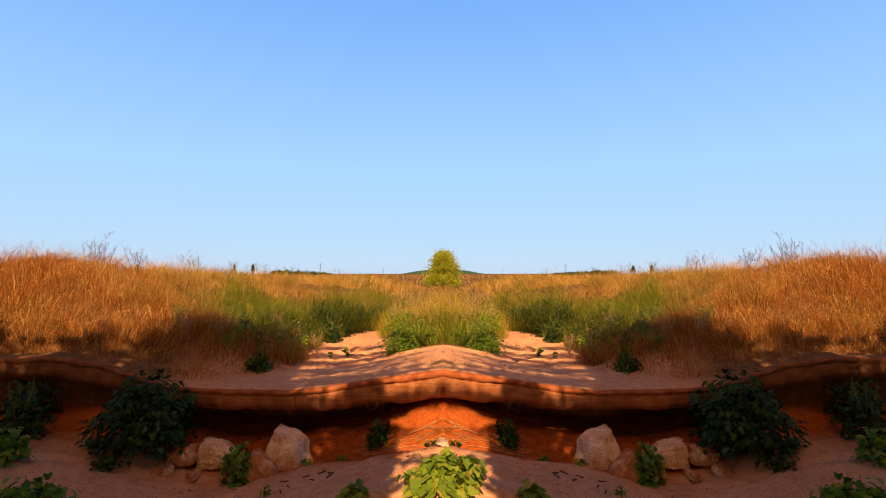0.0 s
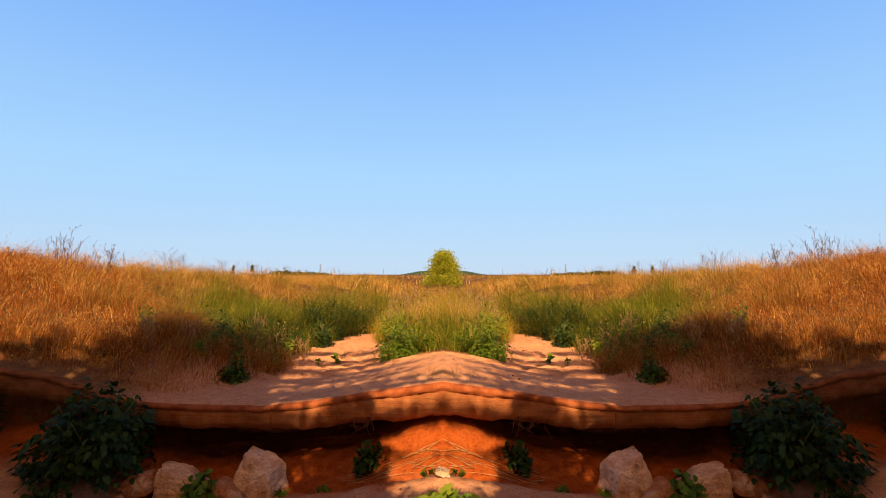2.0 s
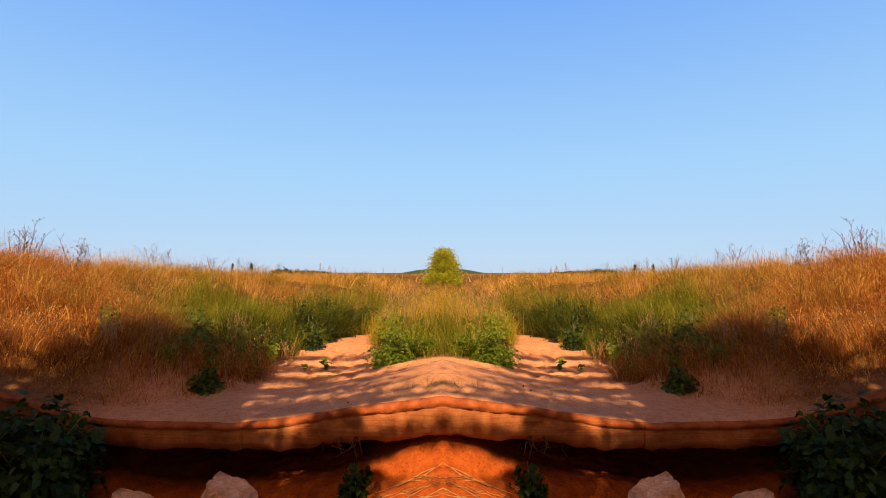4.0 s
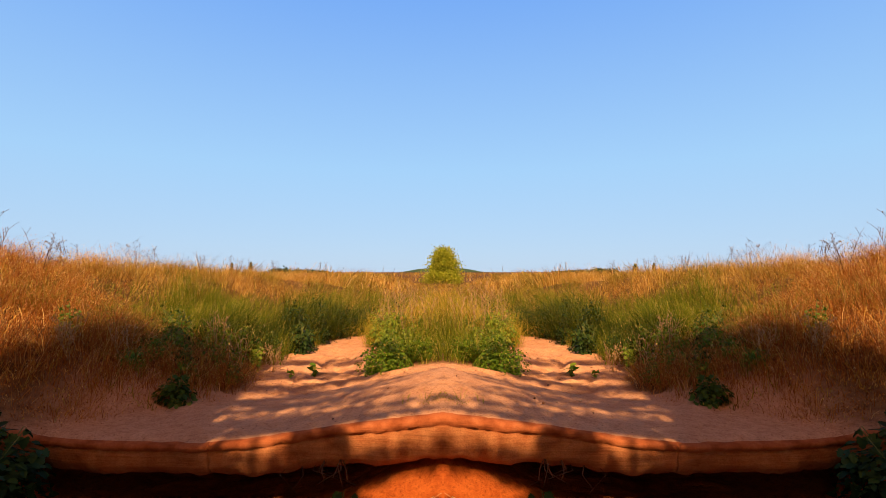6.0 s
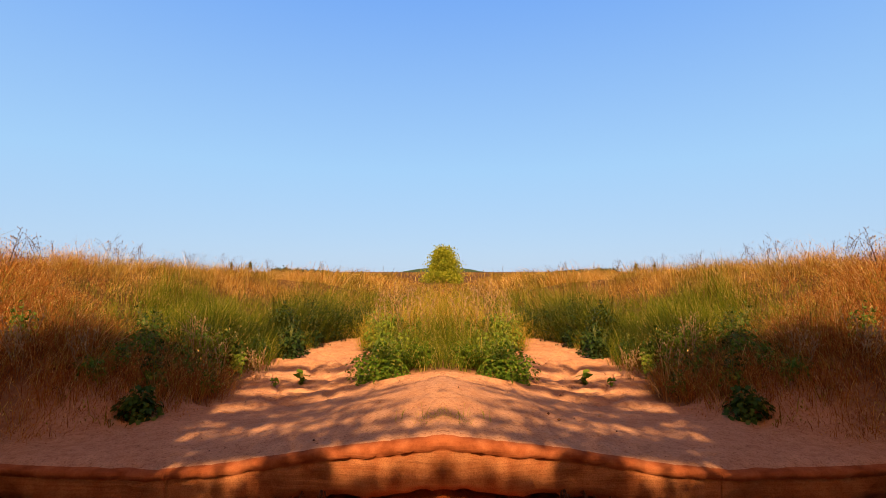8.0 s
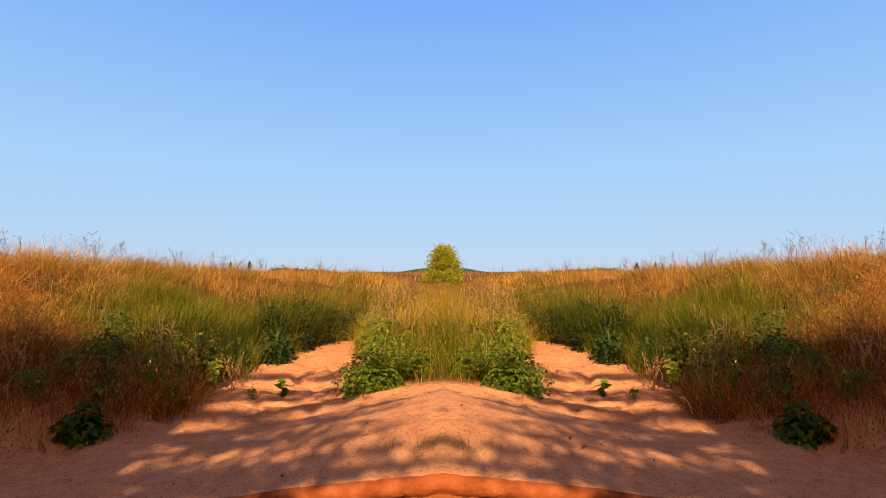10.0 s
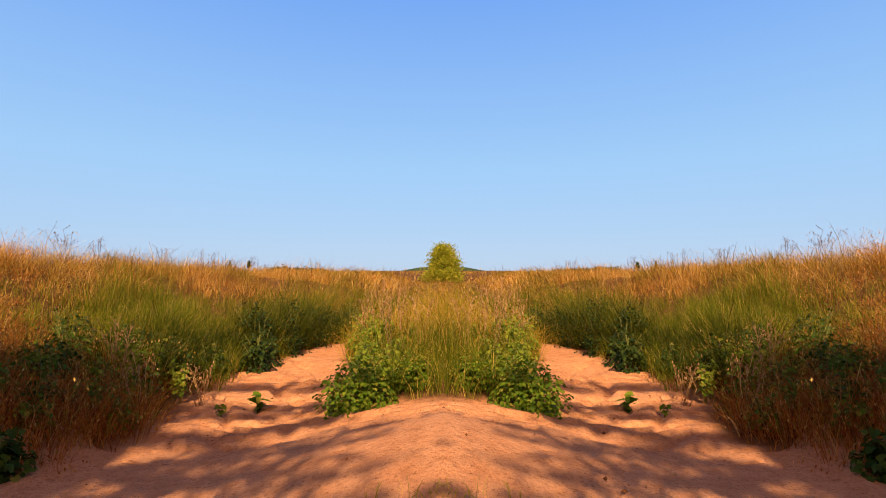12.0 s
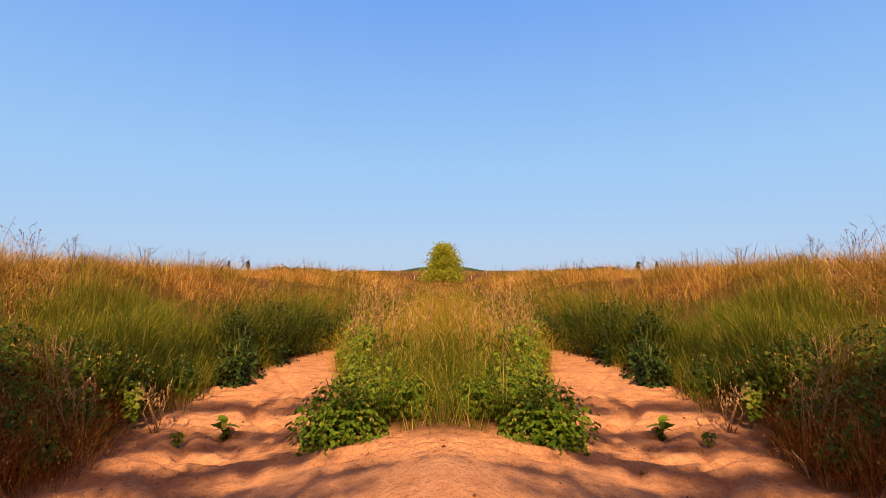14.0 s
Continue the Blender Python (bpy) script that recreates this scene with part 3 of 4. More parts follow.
grass("channel_grass", edge, 0.76, SHADE_GREEN, "lush green grass hanging over the sandy channel, colour darkened for shade", 0.005, 0.75, many=16, low_edge=False)
isle = scatter(1900, -2.3, 0, 6.2, 17, lambda x, y: isle_zone(x, y) * tufted(x, y))
grass("mound_oats", isle[(np.abs(isle[:, 0]) < 0.6) & (isle[:, 1] > 9.4)][::3], 0.6, GOLD, "golden wild oats in the middle of the mound", 0.0045, 0.7, heads=3, head_size=0.024, low_edge=False)
grass("fresh_grass", isle[isle[:, 1] < 10.4], 0.42, GREEN, "short fresh green grass at the front of the sandy mound", 0.0048, 0.8, heads=1, head_size=0.02, low_edge=False)
grass("olive_grass", isle[isle[:, 1] >= 10.4], 0.7, OLIVE, "olive and straw coloured grass on the sandy mound", 0.0048, 0.75, heads=2, head_size=0.02, low_edge=False)
tuft = scatter(16, -0.3, 0, 6.3, 6.55, lambda x, y: sm(0.0, 0.15, y - 6.3 - 0.5 * np.abs(x)))
grass("mound_tuft", tuft, 0.17, OLIVE, "short olive grass drooping from the crest of the mound", 0.0045, 1.1, low_edge=False, many=8)
grass("straw_litter", scatter(2000, -6, 0, 6.6, 14, lambda x, y: bank_zone(x, y, -0.1, 0.9, 0.2) * tufted(x, y)), 0.16, RUSSET, "short broken straw along the edge of the sand", 0.0045, 1.2, low_edge=False, many=9)
grass("far_grass", scatter(2200, -150, 0, 45, 170, lambda x, y: np.ones_like(x)), 0.6, GOLD, "golden grass on the far plain", 0.06, 0.6, many=4, radius=0.9, low_edge=False)


# ---- plants, stones and sticks ----
def tube(bm, pts, r0, r1, sides=5):
    """A tapering tube along points, added to bm."""
    rings = []
    for i, p in enumerate(pts):
        p = Vector(p)
        a, b = Vector(pts[max(i - 1, 0)]), Vector(pts[min(i + 1, len(pts) - 1)])
        d = (b - a).normalized()
        n = d.orthogonal().normalized()
        c = d.cross(n)
        r = r0 + (r1 - r0) * i / (len(pts) - 1)
        rings.append([bm.verts.new(p + (n * math.cos(t) + c * math.sin(t)) * r) for t in (2 * math.pi * k / sides for k in range(sides))])
    for a, b in zip(rings, rings[1:]):
        for k in range(sides):
            bm.faces.new((a[k], a[(k + 1) % sides], b[(k + 1) % sides], b[k]))
    bm.faces.new(rings[0][::-1])
    bm.faces.new(rings[-1])


def leaf_mesh(name, lobes, material, fold=0.18, cup=0.12):
    """A broad toothed leaf, one unit long, with a fold along its midrib."""
    me = bpy.data.meshes.new(name)
    bm = bmesh.new()
    mid = [bm.verts.new((0, y, -cup * y * y)) for y in (0.0, 0.33, 0.66, 1.0)]
    for side in (-1, 1):
        rim = [bm.verts.new((side * w, y, fold * w - cup * y * y)) for w, y in lobes]
        ring = [mid[0], *rim, mid[3]]
        for i in range(len(ring) - 1):
            centre = mid[1] if i < len(ring) / 2 - 0.5 else mid[2]
            if len({ring[i], ring[i + 1], centre}) == 3:
                bm.faces.new((centre, ring[i + 1], ring[i]) if side < 0 else (centre, ring[i], ring[i + 1]))
        k = math.ceil(len(ring) / 2 - 0.5)
        bm.faces.new((mid[1], mid[2], ring[k]) if side < 0 else (mid[1], ring[k], mid[2]))
    bm.to_mesh(me)
    bm.free()
    me.materials.append(material)
    return me


LOBED = ((0.30, -0.14), (0.48, 0.10), (0.36, 0.26), (0.46, 0.46), (0.28, 0.58), (0.24, 0.80))
OVAL = ((0.16, 0.05), (0.30, 0.22), (0.34, 0.42), (0.28, 0.65), (0.14, 0.86))
LEAVES = {key: [leaf_mesh("leaf", shape, mat, f, c) for shape, f, c in ((LOBED, 0.2, 0.12), (LOBED, 0.05, 0.3), (OVAL, 0.2, 0.2))]
          for key, (mat, _) in LEAF_MATS.items()}
SIMPLE = [leaf_mesh("plain_leaf", ((0.32, 0.08), (0.38, 0.42), (0.2, 0.78)), STEM, f, c) for f, c in ((0.2, 0.12), (0.05, 0.3))]
LEAF_ARRAYS = {me.name: (np.array([v.co for v in me.vertices]), np.array([p.vertices for p in me.polygons])) for group_ in (*LEAVES.values(), SIMPLE) for me in group_}
prng = random.Random(11)


def leafy_plant(name, label, x, y, wide, tall, count, size, tone="mid", z=None, single=0, group="", upright=False):
    """A branching broad-leaved plant: stems from one root, leaves round their upper parts; the nearest plants have leaves of their own, the rest is joined."""
    z = float(height(x, y, y > lip_y(x) + 0.3)) - 0.015 if z is None else z
    thing = tagged(new(name), label, "plant", group)
    thing.matrix_basis = pose(x, y, z)
    n_stem = max(3, min(9, count // 30))
    ends, stems = [], []
    for i in range(n_stem):
        a = 2 * math.pi * (i + prng.random()) / n_stem
        r = wide / 2 * math.sqrt(prng.random()) * (0.55 if upright else 0.8)
        h = tall * prng.uniform(0.75, 0.98) * math.sqrt(max(0.15, 1 - (r / (wide / 2)) ** 2 * 0.85))
        tip = Vector((r * math.cos(a), r * math.sin(a), h))
        knee = Vector((tip.x * 0.35, tip.y * 0.35, h * 0.5))
        bm = bmesh.new()
        tube(bm, [(0.04 * math.cos(a) * wide, 0.04 * math.sin(a) * wide, 0), knee, tip], 0.010 * max(tall, 0.3), 0.0035, 4)
        stems.append(part("stem", bm, STEM, thing))
        ends.append((knee, tip))
    joined_v, joined_f, total = [], [], 0
    for i in range(count):
        if upright:
            knee, tip = ends[i % n_stem]
            p = knee.lerp(tip, prng.uniform(-0.3, 1.05)) + Vector([prng.gauss(0, 0.07 * wide) for _ in range(3)])
        else:
            a, f = prng.uniform(0, 2 * math.pi), prng.random()
            shell = prng.random() ** 0.35
            lump = 0.82 + 0.36 * noise.noise(Vector((math.cos(a) * 1.6 + x * 3, math.sin(a) * 1.6 + y, f * 2.2)))
            e = math.asin(f ** 0.8)
            p = Vector((math.cos(a) * math.cos(e) * wide / 2, math.sin(a) * math.cos(e) * wide / 2, math.sin(e) * tall)) * shell * lump
        p.z = max(p.z, 0.03)
        out = Vector((p.x, p.y, 0)) * (2.4 / wide) + Vector((prng.gauss(0, 0.5), prng.gauss(0, 0.5), 0))
        yaw = math.degrees(math.atan2(-out.x, out.y))
        k = size * prng.uniform(0.55, 1.2)
        droop = prng.gauss(-38, 20) + 30 * (p.z / tall)
        m = pose(p.x, p.y, p.z, droop, prng.gauss(0, 20), yaw) @ Matrix.Diagonal((k, k, k, 1)) @ Matrix.Translation((0, -0.4, 0))
        me = prng.choice(LEAVES[tone])
        if i < single:
            leaf = new("leaf", me)
            leaf.parent = stems[i % n_stem]
            leaf.matrix_basis = m
        else:
            mm = np.array(m)
            co, fa = LEAF_ARRAYS[me.name if size > 0.06 else SIMPLE[i % 2].name]
            joined_v.append(co @ mm[:3, :3].T + mm[:3, 3])
            joined_f.append(fa + total)
            total += len(co)
    if joined_v:
        tagged(mesh_object("foliage", np.concatenate(joined_v), [np.concatenate(joined_f)], LEAF_MATS[tone][1], thing), kind="stuff")
    return thing


MIRROR = Matrix.Diagonal((-1, 1, 1, 1))


def twin(ob):
    """The likeness of a thing across the wash."""
    return copy_thing(ob, MIRROR @ ob.matrix_basis)


def pair(name, label, x, y, *args, **kw):
    """A plant and its likeness across the wash."""
    twin(leafy_plant(name, label, placed(x, y), y, *args, **kw))


def boulder(name, label, x, y, sx, sy, sz, seed, material=STONE, sink=0.12, z=None, count=13, slope=None):
    """A broken stone: the hull of a few corners, with flat faces, chipped edges and a rough skin."""
    r = random.Random(seed)
    bm = bmesh.new()
    for cx in (-1, 1):
        for cy in (-1, 1):
            for cz in (-1, 1):
                k = r.uniform(0.55, 1.0) if cz > 0 else r.uniform(0.8, 1.1)
                bm.verts.new((cx * k * sx / 2 * r.uniform(0.6, 1), cy * k * sy / 2 * r.uniform(0.6, 1), cz * sz / 2 * (r.uniform(0.35, 1) if slope is None or cz < 0 else slope[0] if cx < 0 else slope[1])))
    for i in range(count - 8):
        d = Vector([r.gauss(0, 1) for _ in range(3)]).normalized() * r.uniform(0.8, 1.0)
        bm.verts.new((d.x * sx / 2, d.y * sy / 2, d.z * sz / 2))
    hull = bmesh.ops.convex_hull(bm, input=bm.verts)
    bmesh.ops.delete(bm, geom=list({v for v in hull["geom_interior"] + hull["geom_unused"] if isinstance(v, bmesh.types.BMVert)}), context="VERTS")
    bmesh.ops.bevel(bm, geom=bm.edges[:], offset=0.02 * sz + 0.003, segments=1, affect="EDGES", clamp_overlap=True)
    bmesh.ops.remove_doubles(bm, verts=bm.verts[:], dist=0.004)
    bmesh.ops.triangulate(bm, faces=bm.faces[:])
    for _ in range(3):
        long = [e for e in bm.edges if e.calc_length() > 0.035]
        bmesh.ops.subdivide_edges(bm, edges=long, cuts=1)
        bmesh.ops.triangulate(bm, faces=bm.faces[:])
    for v in bm.verts:
        v.co = Vector((max(-sx * 0.6, min(sx * 0.6, v.co.x)), max(-sy * 0.6, min(sy * 0.6, v.co.y)), max(-sz * 0.6, min(sz * 0.6, v.co.z))))
        p = v.co * 9 + Vector((seed, 0, 0))
        v.co += v.co.normalized() * (0.02 * noise.noise(p * 0.5) - 0.035 * max(0.0, 0.16 - abs(noise.noise(p * 0.9))) + 0.016 * noise.noise(p * 2.2) + 0.012 * noise.noise(p * 5))
    ob = part(name, bm, material, smooth=False)
    z = float(height(x, y)) if z is None else z
    ob.matrix_basis = pose(x, y, z + sz * (0.5 - sink), r.uniform(-16, 16) if slope is None else 4, r.uniform(-16, 16) if slope is None else 0, r.uniform(0, 360) if slope is None else r.uniform(-14, 14))
    return tagged(ob, label, "stone", "stones in the wash")


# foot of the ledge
# dark leaf tone here: the ledge's shade is painted into the leaves
pair("shaded_bush", "large green broad-leaved bush growing against the ledge, leaves darkened for shade", -3.98, 5.95, 1.4, 0.95, 1900, 0.075, "dark", z=-0.36, single=280)
pair("low_plant", "small plant beside the shaded bush, leaves darkened for shade", -3.95, 5.45, 0.45, 0.2, 90, 0.06, "dark")
pair("ledge_plant", "leafy plant hanging below the earth ledge, leaves darkened for shade", -1.27, 6.12, 0.42, 0.38, 220, 0.07, "dark", z=-0.42, single=60)
pair("boulder_plant", "green leafy plant growing between pale stones", -2.66, 5.66, 0.5, 0.48, 300, 0.075, "mid", single=90)
pair("foreground_plant", "broad-leaved green plant on shaded sand", -3.85, 4.5, 0.8, 0.3, 320, 0.08, "mid", single=100)
pair("foreground_plant", "broad-leaved green plant on shaded sand", -4.55, 5.05, 0.45, 0.4, 160, 0.075, "mid", single=50)
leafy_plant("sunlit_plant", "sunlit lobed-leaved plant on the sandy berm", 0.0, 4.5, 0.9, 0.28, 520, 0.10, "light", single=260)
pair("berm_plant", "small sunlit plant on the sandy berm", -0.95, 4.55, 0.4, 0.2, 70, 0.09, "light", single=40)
# deep shade at the ledge ends, carried by the dark leaf colour
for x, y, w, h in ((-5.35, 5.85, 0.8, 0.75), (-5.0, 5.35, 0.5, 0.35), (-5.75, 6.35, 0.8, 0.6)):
    pair("end_bush", "tangled bush at the end of the ledge, deep shade in its leaf colour", x, y, w, h, 520, 0.06, "dark", single=60)
for x, y in ((-1.95, 5.75), (-1.55, 5.72), (-0.45, 5.45), (-3.3, 6.2), (-2.0, 5.1)):
    pair("small_weed", "tiny green weed rooted in reddish earth", x, y, 0.2, 0.12, 30, 0.045, "mid", group="small weeds")
EARTHY_STONE = rough_material("earth_stained_stone", (0.30, 0.10, 0.04), (0.42, 0.19, 0.09), (0.62, 0.44, 0.3), 5)
twin(boulder("boulder", "angular pale sandstone boulder with a sloping top", placed(-2.25, 5.9), 5.9, 0.58, 0.5, 0.52, 44, slope=(0.95, 0.35), count=9))
twin(boulder("boulder", "broken pale flat-topped stone on shaded sand", placed(-3.17, 6.02), 6.02, 0.5, 0.42, 0.38, 18, slope=(0.9, 0.6)))
twin(boulder("boulder", "earth-stained broken stone leaning on a paler one", placed(-3.46, 5.93), 5.93, 0.38, 0.36, 0.30, 19, EARTHY_STONE, slope=(0.2, 0.7)))
twin(boulder("boulder", "small stone chip lying on shaded sand", placed(-3.5, 5.68), 5.68, 0.26, 0.2, 0.12, 31, EARTHY_STONE))
twin(boulder("boulder", "small stone chip lying on shaded sand", placed(-3.2, 5.7), 5.7, 0.18, 0.16, 0.1, 33, EARTHY_STONE))
twin(boulder("boulder", "earth-stained stone half buried beside a plant", placed(-2.74, 5.78), 5.78, 0.36, 0.38, 0.34, 27, EARTHY_STONE, slope=(0.8, 0.5)))
twin(boulder("boulder", "earth-stained stone half buried beside a plant", placed(-2.4, 5.74), 5.74, 0.44, 0.4, 0.32, 35, EARTHY_STONE, slope=(0.9, -0.2)))
boulder("white_stone", "small white stone on the red slope", 0.0, 5.28, 0.14, 0.12, 0.09, 21, WHITE_STONE)
boulder("white_stone", "small white stone on the red slope", 0.02, 5.52, 0.1, 0.09, 0.09, 22, WHITE_STONE)


def stick(name, label, pts, r, material, category="stick"):
    bm = bmesh.new()
    tube(bm, pts, r, r * 0.5, 5)
    return tagged(part(name, bm, material), label, category, "dry sticks")


for i in range(27):
    x = prng.uniform(-0.85, -0.05)
    y = 5.85 + 0.35 * prng.random() - 0.25 * (x + 0.8)
    a, ln = prng.gauss(0.0, 0.5), prng.uniform(0.15, 0.5)
    pts = []
    for f in (-0.5, -0.2, 0.15, 0.5):
        px, py = x + ln * f * math.cos(a), y + ln * f * math.sin(a) * 0.5 + prng.gauss(0, 0.012)
        pts.append((px, py, float(height(px, py, False)) + 0.012 + 0.02 * prng.random()))
    twin(stick("dry_stick", "thin pale dry stick lying on the red slope", pts, prng.uniform(0.002, 0.0042), STRAW_STICK))
for i in range(11):
    x, y = prng.gauss(-0.85, 0.10), 6.22 + prng.gauss(0, 0.05)
    z = float(upper(x, 6.4)) - 0.27
    twin(stick("root", "dark root hanging below the earth ledge", [(x, y + 0.12, z + 0.05), (x + prng.gauss(0, 0.06), y, z - 0.03), (x + prng.gauss(0, 0.12), y - 0.05, z - prng.uniform(0.02, 0.16))], 0.006, CLOD, "root"))
for i in range(8):
    x, y = prng.gauss(-1.3, 0.3), prng.gauss(5.2, 0.16)
    a, ln = prng.uniform(0, 6), prng.uniform(0.05, 0.14)
    twin(stick("dark_twig", "short dark rotten twig on the sand", [(x + ln * f * math.cos(a), y + ln * f * math.sin(a), float(height(x, y)) + 0.012) for f in (-0.5, 0.1, 0.5)], 0.009, CLOD))


def pebbles(count):
    """Small stones and clods strewn over the sand."""
    x, y = rng.uniform(-4.0, 4.0, count), rng.uniform(4.6, 11.0, count)
    x = np.where(y > 7.2, np.clip(x, -2.7, 2.7), x)
    keep = (sandiness(x, y) > 0.6) & ((y < lip_y(x) - 0.1) | (y > lip_y(x) + 0.12))
    x, y = x[keep], y[keep]
    c = np.column_stack([x, y, height(x, y)])
    size = 0.006 + 0.014 * rng.random(len(x)) ** 3
    shape = np.array([[1, 0, 0], [0, 1, 0], [-1, 0, 0], [0, -1, 0], [0, 0, 0.8], [0, 0, -0.8]])
    V = (c[:, None] + shape[None] * size[:, None, None] * rng.uniform(0.6, 1.3, (len(x), 6, 1))).reshape(-1, 3)
    f = np.array([[0, 1, 4], [1, 2, 4], [2, 3, 4], [3, 0, 4], [1, 0, 5], [2, 1, 5], [3, 2, 5], [0, 3, 5]])
    F = (np.arange(len(x))[:, None, None] * 6 + f[None]).reshape(-1, 3)
    tagged(mesh_object("pebbles", V, [F], CLOD_SMALL), "small dark pebbles and clods strewn over sand", "pebbles", kind="stuff")


CLOD_SMALL = blade_material("pebble", ((0.0, (0.08, 0.035, 0.02)), (0.6, (0.22, 0.10, 0.05)), (1.0, (0.5, 0.32, 0.2))), 0.0)
pebbles(900)
# sand bed and mound
pair("mound_bush", "bushy green lobed-leaved plant at the edge of the mound", -2.42, 8.5, 0.85, 0.52, 2600, 0.036, "fresh", single=280, group="plants round the mound")
pair("mound_bush", "bushy green lobed-leaved plant at the edge of the mound", -1.95, 8.85, 0.6, 0.36, 1300, 0.035, "fresh", single=160, group="plants round the mound")
for x, y, w, h in ((-2.2, 9.05, 0.5, 0.42), (-2.42, 9.25, 0.45, 0.45), (-2.5, 9.6, 0.5, 0.36), (-2.55, 10.3, 0.5, 0.42), (-2.65, 10.9, 0.55, 0.5), (-2.85, 12.0, 0.7, 0.6), (-2.45, 10.4, 0.7, 0.7), (-2.75, 11.4, 0.7, 0.75), (-2.2, 9.4, 0.5, 0.42), (-2.85, 12.6, 0.8, 0.8), (-2.1, 9.9, 0.5, 0.4)):
    pair("mound_weed", "light green weed among the mound grass", x, y, w, h, 420, 0.05, "light", single=30, group="plants round the mound")
pair("sprout", "small sprout standing alone on rippled sand", -3.47, 9.05, 0.22, 0.20, 16, 0.085, "fresh", single=16, upright=True, group="sprouts")
pair("sprout", "small sprout standing alone on rippled sand", -3.70, 8.8, 0.14, 0.14, 9, 0.06, "fresh", single=9, upright=True, group="sprouts")
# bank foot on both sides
# shade leaf tone: the bank's shade is put into this plant's colour
pair("bank_plant", "green leafy plant in dry grass at the bank foot, leaves darkened for shade", -3.95, 7.4, 0.44, 0.34, 420, 0.055, "shade", single=90)
for x, y, w, h, n in ((-4.6, 9.35, 0.45, 0.5, 120), (-4.4, 9.3, 0.35, 0.46, 80), (-4.85, 9.2, 0.5, 0.42, 120), (-4.28, 9.2, 0.3, 0.42, 70), (-4.7, 9.1, 0.4, 0.44, 80)):
    pair("tall_weed", "tall weed with pale green leaves at the sand edge", x, y, w, h, n * 2, 0.045, "light", upright=True, single=40, group="bank weeds")
for x, y, w, h, n in ((-4.5, 8.3, 0.4, 0.3, 120), (-4.9, 8.0, 0.5, 0.35, 150), (-4.3, 7.8, 0.3, 0.25, 80), (-5.2, 8.6, 0.5, 0.4, 150), (-4.75, 8.7, 0.45, 0.4, 150), (-5.6, 7.8, 0.4, 0.4, 100), (-4.45, 8.75, 0.5, 0.42, 150), (-4.2, 8.2, 0.35, 0.32, 90), (-5.0, 8.4, 0.5, 0.45, 140), (-4.65, 7.6, 0.4, 0.32, 90), (-5.4, 9.2, 0.6, 0.5, 150), (-4.95, 9.5, 0.5, 0.5, 140)):
    pair("bank_weed", "low green leafy weed among dry stalks", x, y, w, h, n * 2, 0.042, "mid", single=20, group="bank weeds")
# the tall grass's shade is painted into these leaves
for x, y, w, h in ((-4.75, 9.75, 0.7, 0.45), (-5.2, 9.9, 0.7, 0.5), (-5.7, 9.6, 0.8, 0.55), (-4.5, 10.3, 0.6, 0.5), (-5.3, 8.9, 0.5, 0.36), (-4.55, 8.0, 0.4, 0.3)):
    pair("shadowed_weed", "green leafy weed with the shade of tall grass in its leaf colour", x, y, w, h, 420, 0.045, "shade", single=12, group="bank weeds")
# dark leaf colour stands in for shade under the channel's overhang
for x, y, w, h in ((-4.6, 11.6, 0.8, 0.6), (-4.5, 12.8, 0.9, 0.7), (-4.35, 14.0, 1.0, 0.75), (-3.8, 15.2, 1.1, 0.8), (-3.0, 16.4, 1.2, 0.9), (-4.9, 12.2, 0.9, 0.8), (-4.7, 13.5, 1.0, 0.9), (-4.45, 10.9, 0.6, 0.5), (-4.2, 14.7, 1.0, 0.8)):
    pair("channel_bush", "green bush overhanging the sandy channel, leaves darkened for shade", x + 0.3, y, w, h * 1.15, 650, 0.05, "dark", group="channel bushes")


def dry_weed(name, label, x, y, tall, wide, seed, material=STRAW_STICK, heads=True, count=5):
    """A dead branching weed: stalks, side twigs and husks."""
    r = random.Random(seed)
    thing = tagged(new(name), label, "weed", "dead weeds")
    thing.matrix_basis = pose(x, y, float(height(x, y)) - 0.02)
    husks = bmesh.new()
    for i in range(count):
        bm = bmesh.new()
        a = r.uniform(0, 6.28)
        top = Vector((wide * 0.5 * r.random() * math.cos(a), wide * 0.5 * r.random() * math.sin(a), tall * r.uniform(0.7, 1.0)))
        mid = top * 0.5 + Vector((r.gauss(0, 0.03), r.gauss(0, 0.03), 0))
        tube(bm, [(0.02 * r.gauss(0, 1), 0.02 * r.gauss(0, 1), 0), mid, top], 0.0036, 0.002, 4)
        for j in range(7):
            p = mid.lerp(top, r.random())
            q = p + Vector((r.gauss(0, 0.5), r.gauss(0, 0.5), r.uniform(0.3, 1.0))) * 0.14 * tall
            tube(bm, [p, p.lerp(q, 0.5) + Vector((0, 0, 0.01)), q], 0.003, 0.002, 3)
            bmesh.ops.create_icosphere(husks, subdivisions=1, radius=0.008 * r.uniform(0.7, 1.4), matrix=Matrix.Translation(q) @ Matrix.Diagonal((0.7, 0.7, 1.5, 1)))
        part("stalk", bm, material, thing)
    if heads:
        tagged(part("seed_head", husks, material, thing, "dry pale seed husks"), kind="stuff")
    else:
        husks.free()
    return thing


for i, (x, y, t, w) in enumerate(((-2.35, 9.9, 1.0, 0.4), (-2.2, 10.1, 0.95, 0.4), (-2.5, 10.6, 1.0, 0.5), (-2.0, 9.7, 0.8, 0.4), (-2.7, 11.3, 1.0, 0.4))):
    twin(dry_weed("dead_weed", "pale dead stalks with seed husks on the mound", placed(x, y), y, t, w, 40 + i))
